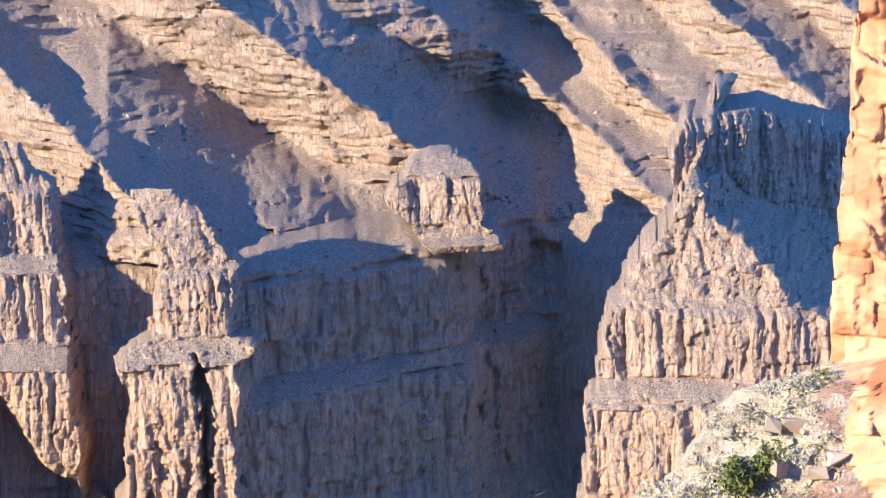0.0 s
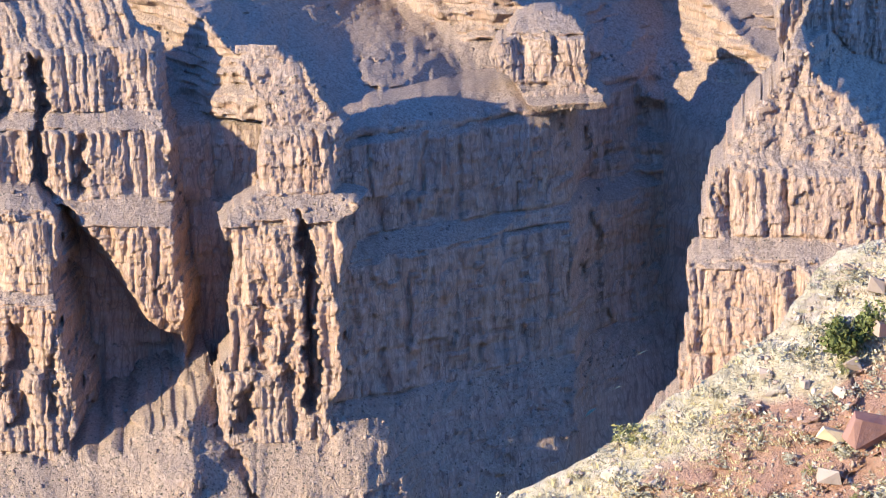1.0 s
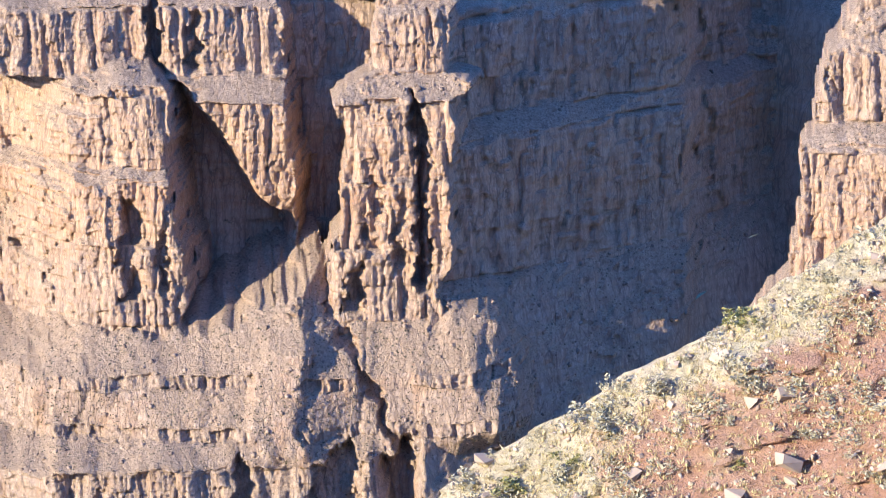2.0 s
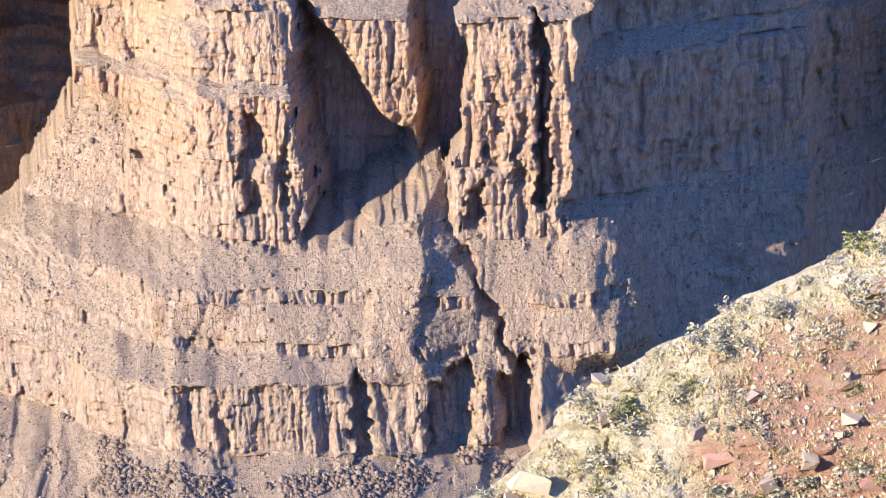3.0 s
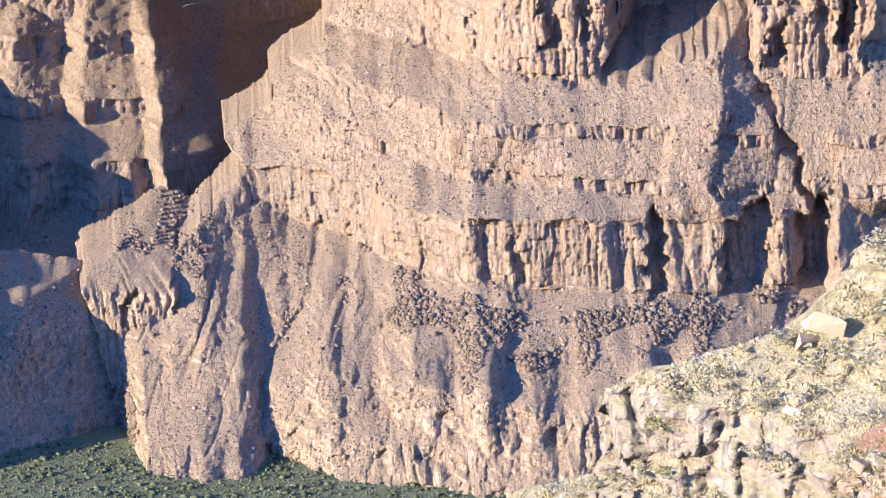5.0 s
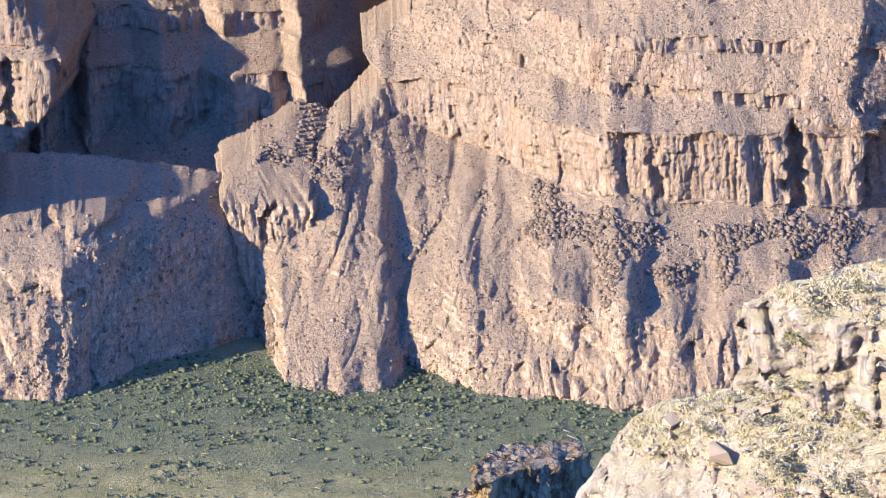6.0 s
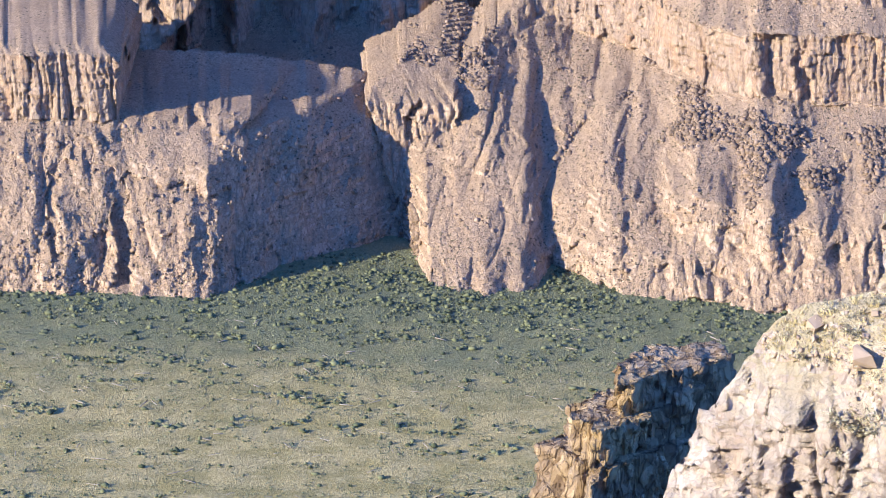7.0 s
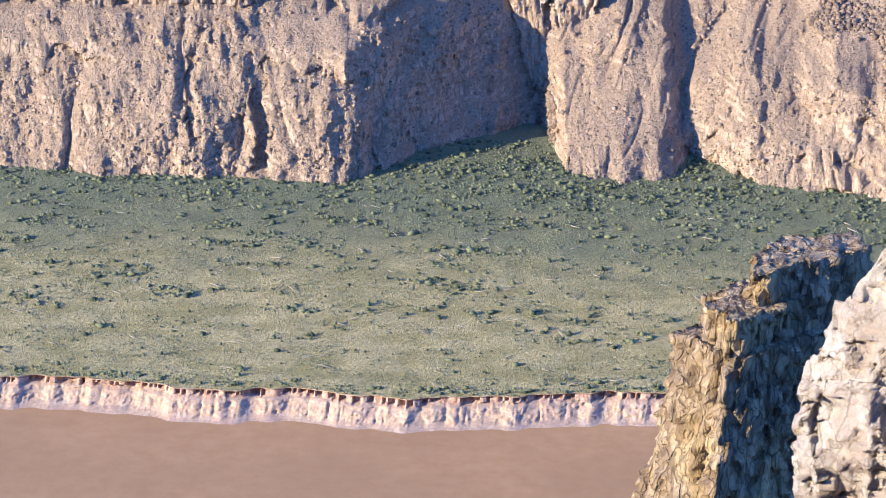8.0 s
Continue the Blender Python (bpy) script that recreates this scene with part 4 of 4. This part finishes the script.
def thicket():
    """Scrub in low rows across the flat: sparse olive tufts by the river, a closed dark thicket below the hills."""
    n = 90000
    x, y = RNG.uniform(-640, 120, n), RNG.uniform(1735, 2125, n)
    far = smooth(y + 25 * vnoise(x / 60, y / 60, 70), 1950, 2050)
    row = vnoise(x / 22, y / 9, 71) + 0.6 * vnoise(x / 8, y / 6, 72)
    edge = bank_line(x)
    keep = (y > edge + 1) & (RNG.random(n) < 0.12 + 0.5 * far + 0.65 * (row > 0.2) + 0.4 * (y < edge + 20))
    p = np.stack([x, y, np.full(n, 12.1)], -1)[keep]
    s = 0.3 + 0.7 * RNG.random(len(p)) ** 2
    p[:, 2] += 0.35 * s
    strew("scrub_thicket", CONE, CONE_TRIS, p, s, (1.3, 1.1, 0.95), TAMARISK, 0.5, False, "dense low olive scrub over the valley flat", "scrub")
    n = 34000
    x, y = RNG.uniform(-640, 120, n), RNG.uniform(1735, 2120, n)
    tuft = vnoise(x / 38, y / 12, 75) + 0.8 * vnoise(x / 9, y / 7, 76)
    keep = (y > bank_line(x) + 1) & (RNG.random(n) < 0.03 + 0.5 * (tuft > 0.55) * (y > 1800) + 0.35 * smooth(y, 1960, 2060) + 0.3 * (y < bank_line(x) + 12))
    p = np.stack([x, y, np.full(n, 12.5)], -1)[keep]
    strew("willow_thicket", ICO, ICO_TRIS, p, 0.5 + 1.0 * RNG.random(len(p)) ** 3, (1.5, 1.1, 1.0), BUSH, 0.5, False, "darker green bushes clumped over the valley flat", "bushes")
    n = 260
    x, y = RNG.uniform(-600, 60, n), RNG.uniform(1750, 2010, n)
    p = np.stack([x, y, np.full(n, 13.0)], -1)
    strew("driftwood", CUBE, CUBE_QUADS, p, 0.8 + RNG.random(n), (4.0, 0.2, 0.2), WOOD, 0.2, "level", "bleached fallen trunks lying in the scrub", "dead wood")


thicket()


# ---- the near side of the canyon ----
def near_side():
    xs = np.concatenate([[-5000, -2500, -1200], np.arange(-600, 601, 25.0), [1200, 2500, 5000]])
    ys = np.concatenate([[-3000, -1000, -300, -100, -30, 0, 6], np.arange(15, 1500, 15.0)])
    x, y = np.meshgrid(xs, ys)
    z = lin(y, -3000, 860, -300, 800, 0, 798.2, 6, 796, 60, 755, 112, 727, 300, 622, 1380, 0, 1500, -30) - 14 * np.abs(fbm(x / 90, y / 70, 81, 3)) * smooth(y, 20, 120)
    ob = submesh("near_wall", np.stack([x, y, z], -1).reshape(-1, 3), grid_quads(*x.shape), ROCK)
    tagged(ob, "near canyon side falling from the overlook", "canyon side", kind="structure")


near_side()


def near_surface(u, z):
    """The near spur: u runs from its crest line over the face, to the right and towards the overlook."""
    zr = z + 0.35 * fbm(u / 3, z / 2, 41, 3) * smooth(np.abs(u), 0.0, 2.0)
    tip = lin(zr, 720, -11, 746, -5.6, 750, -5.7, 751.2, -5.4, 752.8, -4.3, 754, -4.2, 755.5, -3.1, 756.5, -2.4, 757.1, -1.4, 757.7, 1.0, 760.4, 1.4, 761.2, 2.5, 762, 5.1, 763, 7.4, 764, 8.5, 765.3, 8.8, 767.3, 12.1, 768.7, 14.5, 770.3, 17.6, 773, 21.5, 773.9, 23.2, 774.6, 23.4, 776.3, 24.7, 777.2, 28.3, 786, 29.0, 790, 30.0, 800, 32)
    wall = smooth(zr, 742, 746) * (1 - smooth(zr, 753, 757)) + smooth(zr, 757.4, 758.2) * (1 - smooth(zr, 760.2, 761.0)) + smooth(zr, 777, 779) + 0.5 * smooth(zr, 764.0, 764.4) * (1 - smooth(zr, 765.2, 765.6))
    f = u.clip(0)
    rock = wall.clip(0, 1) * (1 - smooth(f, 5, 9) * (zr < 775))
    rough = 1 - 0.75 * smooth(z, 776.5, 778)
    tip = np.where(z > 778, np.minimum(tip, 27.9 + 0.08 * (z - 778)), tip)
    x = tip + f + 0.3 * (-u).clip(0) + rough * (0.16 * fbm(u / 1.0, z / 0.8, 42, 3) + 0.3 * (blocks(u, z, 0.9, 0.6, 46) - 0.5) - 0.4 * rock * (blocks(u, z, 1.4, 1.1, 46) - 0.5))
    y = 112 - 0.62 * f + (-u).clip(0) * 1.2
    y = y + 0.7 * fbm(x / 6, z / 5, 43, 2) * smooth(f, 0, 4) + 0.16 * fbm(x / 0.9, z / 0.6, 44, 3)
    steps = 0.5 * blocks(x, z, 1.7, 3.0, 47) + 0.35 * blocks(x, z, 0.7, 1.2, 48) + 0.2 * ashlar(x, z, 0.4, 0.4, 50)
    steps = steps + (1 - smooth(z, 774, 777)) * (0.35 * facets(x, z, 2.0, 2.4, 54) + 0.3 * facets(x, z, 0.8, 0.8, 55) + 0.5 * cleft((x - 0.3 * z) / 2.4, z / 7, 52) + 0.4 * cleft((x + 0.2 * z) / 0.9, z / 2.5, 53) - 0.1)
    tread = -0.35 * (blocks(x, z, 0.6, 0.35, 49) - 0.8).clip(0) * 5
    y = y + rock * (steps - 0.58) + (1 - rock) * tread * smooth(f, 0, 0.6)
    return x, y, rock


def near_spur(step):
    zs = np.concatenate([np.arange(724, 745, 0.4), np.arange(745, 790, step)])
    us = np.concatenate([np.arange(-6, 0, 0.25), np.arange(0, 10, step), np.arange(10, 33, 0.2)])
    u, z = np.meshgrid(us, zs)
    x, y, rock = near_surface(u, z)
    verts = np.stack([x, y, z - 1.1 * (-u).clip(0)], -1)
    quads = grid_quads(*x.shape)
    red = (x[:-1, :-1] > 27.95 + 0.6 * vnoise(z[:-1, :-1] / 2, 0 * z[:-1, :-1], 45)).ravel()
    thing = holder("near_spur", "dry rocky spur with pale grass below an orange cliff", "rock spur")
    submesh("slope", verts.reshape(-1, 3), quads[~red], SLOPE, thing)
    submesh("cliff", verts.reshape(-1, 3), quads[red], RED, thing, "orange sandstone cliff")
    turf = (u > 0.15) & (rock < 0.5) & (x < 27.7) & ((z > 755.5) | (u > 3.5))
    return verts, turf, turf | ((u > 1.5) & (x < 27.7) & (vnoise(x / 2, z / 2, 51) > 0.5))


NEAR, GRASSY, FACE = near_spur(0.08)


def near_places(mask, n):
    rows, cols = np.nonzero(mask)
    k = RNG.choice(len(rows), n)
    return NEAR[rows[k], cols[k]]


def stone_mesh(name, material, seed):
    """A sharp-edged broken stone, about one metre across."""
    bm = bmesh.new()
    r = random.Random(seed)
    for k in range(13):
        bm.verts.new([r.choice((-1, 1)) * r.uniform(0.25, 0.5) for axis in range(3)])
    bmesh.ops.convex_hull(bm, input=bm.verts[:])
    me = bpy.data.meshes.new(name)
    bm.to_mesh(me)
    bm.free()
    me.materials.append(material)
    return me


def shrub_mesh(name, material, leaves, seed, size=1.0, tall=0.8):
    """A low desert shrub: twigs and many small leaves in uneven tufts."""
    r = np.random.default_rng(seed)
    tufts = r.normal(size=(9, 3)) * (0.33, 0.33, 0.2) + (0, 0, 0.38 * tall)
    c = tufts[r.integers(0, 9, leaves)] + r.normal(size=(leaves, 3)) * 0.11
    c[:, 2] = np.abs(c[:, 2])
    a, b = r.normal(size=(2, leaves, 3)) * 0.045
    v = np.stack([c - a, c + b, c + a, c - b], 1).reshape(-1, 3)
    q = np.arange(leaves * 4).reshape(-1, 4)
    me = raw_mesh(name, v * size, q, material)
    return me


def strew_near():
    stones = [stone_mesh("stone", PALE_STONE, k) for k in range(6)]
    r = random.Random(5)
    big = near_places(GRASSY, 290)
    for k, p in enumerate(big):
        ob = new("stone", stones[k % 6])
        s = 0.18 + 0.6 * r.random() ** 2.2
        ob.location = (p[0], p[1] - 0.1 * s, p[2] + 0.12 * s)
        ob.rotation_euler = (r.uniform(-0.5, 0.5), r.uniform(-0.5, 0.5), r.uniform(0, 6.3))
        ob.scale = (s * r.uniform(0.8, 1.5), s, s * r.uniform(0.5, 0.9))
        tagged(ob, "pale angular stone lying on the dry slope", "stone", "stones on the near slope")
    p = near_places(GRASSY, 9000)
    strew("gravel", CUBE, CUBE_QUADS, p, 0.05 + 0.10 * RNG.random(len(p)) ** 3, (1.2, 1, 0.6), PALE_STONE, 0.4, True, "small pale stones strewn over the dry slope", "gravel")
    sage = [shrub_mesh("desert_shrub", SAGE, 330, 20 + k) for k in range(4)] + [shrub_mesh("desert_shrub", OLIVE, 330, 30)]
    for k, p in enumerate(near_places(FACE, 300)):
        ob = new("desert_shrub", sage[k % 5])
        s = 0.35 + 0.5 * r.random() ** 1.5
        ob.location = (p[0], p[1], p[2] - 0.05)
        ob.rotation_euler = (0, 0, r.uniform(0, 6.3))
        ob.scale = (s * 1.15, s * 1.15, 0.75 * s)
        green = k % 5 == 4
        tagged(ob, "small green desert shrub on the dry slope" if green else "small grey-olive sagebrush on the dry slope", "shrub", "shrubs on the near slope")
    slabs = (
        (8.0, 111.0, 763.3, 1.4, 0.8, 0.7, 0.35, "large pale yellow boulder on the spur's edge", CREAM_STONE), (8.5, 111.0, 761.9, 0.85, 0.6, 0.6, -0.1, "square pale block below the yellow boulder", CREAM_STONE),
        (13.7, 108.9, 764.6, 1.1, 0.6, 0.4, -0.5, "tilted red slab sticking out of red soil", RED_STONE), (14.4, 108.7, 764.8, 0.7, 0.5, 0.45, 0.3, "red block sticking out of red soil", RED_STONE),
        (14.1, 108.6, 764.1, 0.9, 0.5, 0.35, -0.7, "tilted red slab sticking out of red soil", RED_STONE), (10.2, 109.8, 761.6, 0.6, 0.5, 0.5, 0.8, "upright brown rock splinter on the slope", RED_STONE),
        (26.4, 110.4, 775.5, 1.05, 0.7, 0.55, 0.15, "rounded grey boulder above the green bush", BOULDER), (25.9, 109.6, 774.3, 0.8, 0.6, 0.6, 0.4, "brown block beside the green bush", BOULDER),
        (26.9, 109.3, 774.2, 0.6, 0.5, 0.5, -0.3, "pale block beside the green bush", PALE_STONE), (27.5, 109.2, 774.6, 0.7, 0.5, 0.6, 0.2, "pale block at the foot of the orange cliff", PALE_STONE),
        (25.0, 107.9, 771.5, 1.5, 0.9, 1.1, 0.3, "big cracked red block in the rubble", RED_STONE), (25.7, 107.3, 770.7, 1.2, 0.8, 0.9, -0.2, "big red block in the rubble", RED_STONE),
        (24.0, 108.4, 771.3, 0.9, 0.6, 0.5, 0.4, "pale slab leaning on red blocks", CREAM_STONE), (23.7, 107.6, 770.3, 0.8, 0.6, 0.5, 0.2, "pale slab leaning on red blocks", PALE_STONE),
        (18.1, 106.3, 764.8, 0.9, 0.6, 0.7, 0.3, "dark red block in red soil", RED_STONE), (21.9, 107.4, 769.0, 0.6, 0.5, 0.4, 0.1, "white block lying on the slope", CREAM_STONE),
        (1.7, 109.4, 755.6, 0.55, 0.4, 0.4, 0.4, "broken pale block on the lower slope", PALE_STONE), (1.2, 109.6, 755.4, 0.45, 0.4, 0.35, -0.4, "broken pale block on the lower slope", PALE_STONE))
    for k, (x, y, z, a, b, c, tilt, label, material) in enumerate(slabs):
        ob = new("boulder", stone_mesh("boulder", material, 60 + k))
        ob.matrix_world = pose(x, y, z, 4, math.degrees(tilt) * 0.7, 20 * tilt)
        ob.scale = (a, b, c)
        tagged(ob, label, "boulder")
    p = near_places(FACE, 900)
    small = shrub_mesh("low_sage", SAGE, 90, 40)
    corners = np.array([v.co[:] for v in small.vertices])
    bpy.data.meshes.remove(small)
    strew("low_sage", corners, np.arange(360).reshape(90, 4), p, 0.3 + 0.4 * RNG.random(len(p)) ** 1.5, (1.3, 1.3, 1.1), SAGE, 0.0, "level", "low grey-olive sage dotting the near slope", "scrub")
    p = near_places(GRASSY, 17000)
    keep = vnoise(p[:, 0] / 3.2, p[:, 2] / 2.2, 91) + 0.6 * vnoise(p[:, 0], p[:, 2], 92) + 0.05 * (p[:, 1] - 104) - 0.6 * (p[:, 2] > 771.5) > -0.15
    p = p[keep]
    r2 = np.random.default_rng(17)
    around = r2.uniform(0, 6.283, 12)
    foot = np.stack([np.cos(around), np.sin(around), 0 * around], -1) * r2.uniform(0.05, 0.45, (12, 1))
    tip = foot * 1.9 + np.stack([0 * around, 0 * around, r2.uniform(0.25, 0.6, 12)], -1)
    across = np.stack([-np.sin(around), np.cos(around), 0 * around], -1) * 0.055
    blades = np.stack([foot - across, foot + across, tip], 1).reshape(-1, 3)
    strew("bunchgrass", blades, np.arange(36).reshape(12, 3), p, 0.14 + 0.22 * RNG.random(len(p)) ** 2, (1.2, 1.2, 0.9), STRAW, 0.2, "level", "pale straw bunchgrass covering the near slope", "grass")


strew_near()


def main_bush():
    """The dark green shrub that leans out from the near slope."""
    thing = holder("green_bush", "leaning dark green juniper bush on the dry slope", "bush", at=(24.9, 110.2, 773.6))
    r = np.random.default_rng(8)
    stems, leaves = [], []
    for k in range(16):
        tip = np.array([r.uniform(-0.95, 1.0), r.uniform(-0.7, 0.5), 0.0])
        tip[2] = 0.75 + 0.75 * tip[0] * 0.75 + r.uniform(-0.35, 0.35)
        start = np.array([0.1, 0.0, -0.3])
        bend = (start + tip) / 2 + r.normal(size=3) * 0.12
        stems.append((start, bend, tip))
        for j in range(170):
            t = r.uniform(0.45, 1.08)
            c = (1 - t) ** 2 * start + 2 * t * (1 - t) * bend + t * t * tip
            leaves.append(c + r.normal(size=3) * 0.13)
    c = np.array(leaves)
    a, b = r.normal(size=(2, len(c), 3)) * 0.042
    submesh("foliage", np.stack([c - a, c + b, c + a, c - b], 1).reshape(-1, 3), np.arange(len(c) * 4).reshape(-1, 4), GREEN, thing)
    for start, bend, tip in stems:
        v, n = [], 5
        for k in range(6):
            t = k / 5
            p = (1 - t) ** 2 * start + 2 * t * (1 - t) * bend + t * t * tip
            w = 0.035 * (1 - 0.8 * t)
            v += [p + w * np.array((math.cos(6.283 * j / n), math.sin(6.283 * j / n), 0)) for j in range(n)]
        q = [(k * n + j, k * n + (j + 1) % n, (k + 1) * n + (j + 1) % n, (k + 1) * n + j) for k in range(5) for j in range(n)]
        submesh("stem", np.array(v), np.array(q), WOOD, thing)


main_bush()


def crag(name, corners, z0, z1, seed, thing, flare=0.0, label=""):
    """One upright mass of jointed rock on a polygon, with a rough cap."""
    c = np.array(corners + corners[:1], float)
    length = np.concatenate([[0], np.cumsum(np.hypot(*np.diff(c, axis=0).T))])
    arc = np.linspace(0, length[-1], int(length[-1] / 0.22))
    cx, cy = np.interp(arc, length, c[:, 0]), np.interp(arc, length, c[:, 1])
    mx, my = c[:-1].mean(0)
    s, z = np.meshgrid(arc, np.arange(z0 + 12 * (z1 - z0 > 20), z1, 0.3))
    dent = 1.6 * blocks(s, z, 3.0, 14, seed) + 1.4 * blocks(s, z, 1.5, 6.0, seed + 1) + 0.9 * blocks(s, z, 0.9, 2.6, seed + 2) + 0.9 * ashlar(s, z, 1.1, 0.8, seed + 3) + 0.7 * facets(s, z, 3.2, 6.0, seed + 8) + 0.4 * facets(s, z, 1.3, 2.2, seed + 9) - 2.0
    dent = 0.8 * dent * smooth(s, 0, 1.0) * (1 - smooth(s, arc[-1] - 1.0, arc[-1]))
    grow = flare * (z1 - z) + 0 * s
    out = np.hypot(cx - mx, cy - my)
    ux, uy = (cx - mx) / out, (cy - my) / out
    x = cx + ux * (grow * (cx < mx) - dent)
    y = cy + uy * (0.4 * grow - dent)
    f = np.linspace(0, 1, 30)[1:, None]
    capx, capy = mx + (x[-1] - mx) * (1 - f), my + (y[-1] - my) * (1 - f)
    capz = z1 - 0.3 + (1.6 * (blocks(capx, capy, 1.5, 1.4, seed + 5) - 0.5) + 0.8 * (blocks(capx, capy, 0.6, 0.6, seed + 6) - 0.5) + 0.1 * fbm(capx, capy, seed + 7, 2)) * 0.22 * smooth(f, 0, 0.15)
    v = np.stack([np.concatenate([x, capx]), np.concatenate([y, capy]), np.concatenate([z, capz])], -1)
    submesh(name, v.reshape(-1, 3), grid_quads(*v.shape[:2]), BROWN, thing, label)


def pinnacle():
    """A free-standing crag with one corner towards the overlook and a stepped top."""
    thing = holder("rock_pinnacle", "weathered ochre limestone pinnacle, one side in shade", "rock pinnacle")
    crag("shaft", [(-23, 306), (-26, 300), (-20.6, 294), (-9.4, 304), (-11, 308)], 600, 671.5, 53, thing, 0.26)
    crag("west_crown", [(-20.5, 305), (-24.4, 301), (-20.7, 295.4), (-14, 301.5), (-15, 306)], 669, 674.9, 63, thing)
    crag("east_crown", [(-17.5, 308), (-20.0, 302.5), (-19.3, 298.4), (-9.5, 306.5), (-11, 310)], 669, 677.9, 73, thing, 0.02, "square shaded block crowning the pinnacle")


pinnacle()
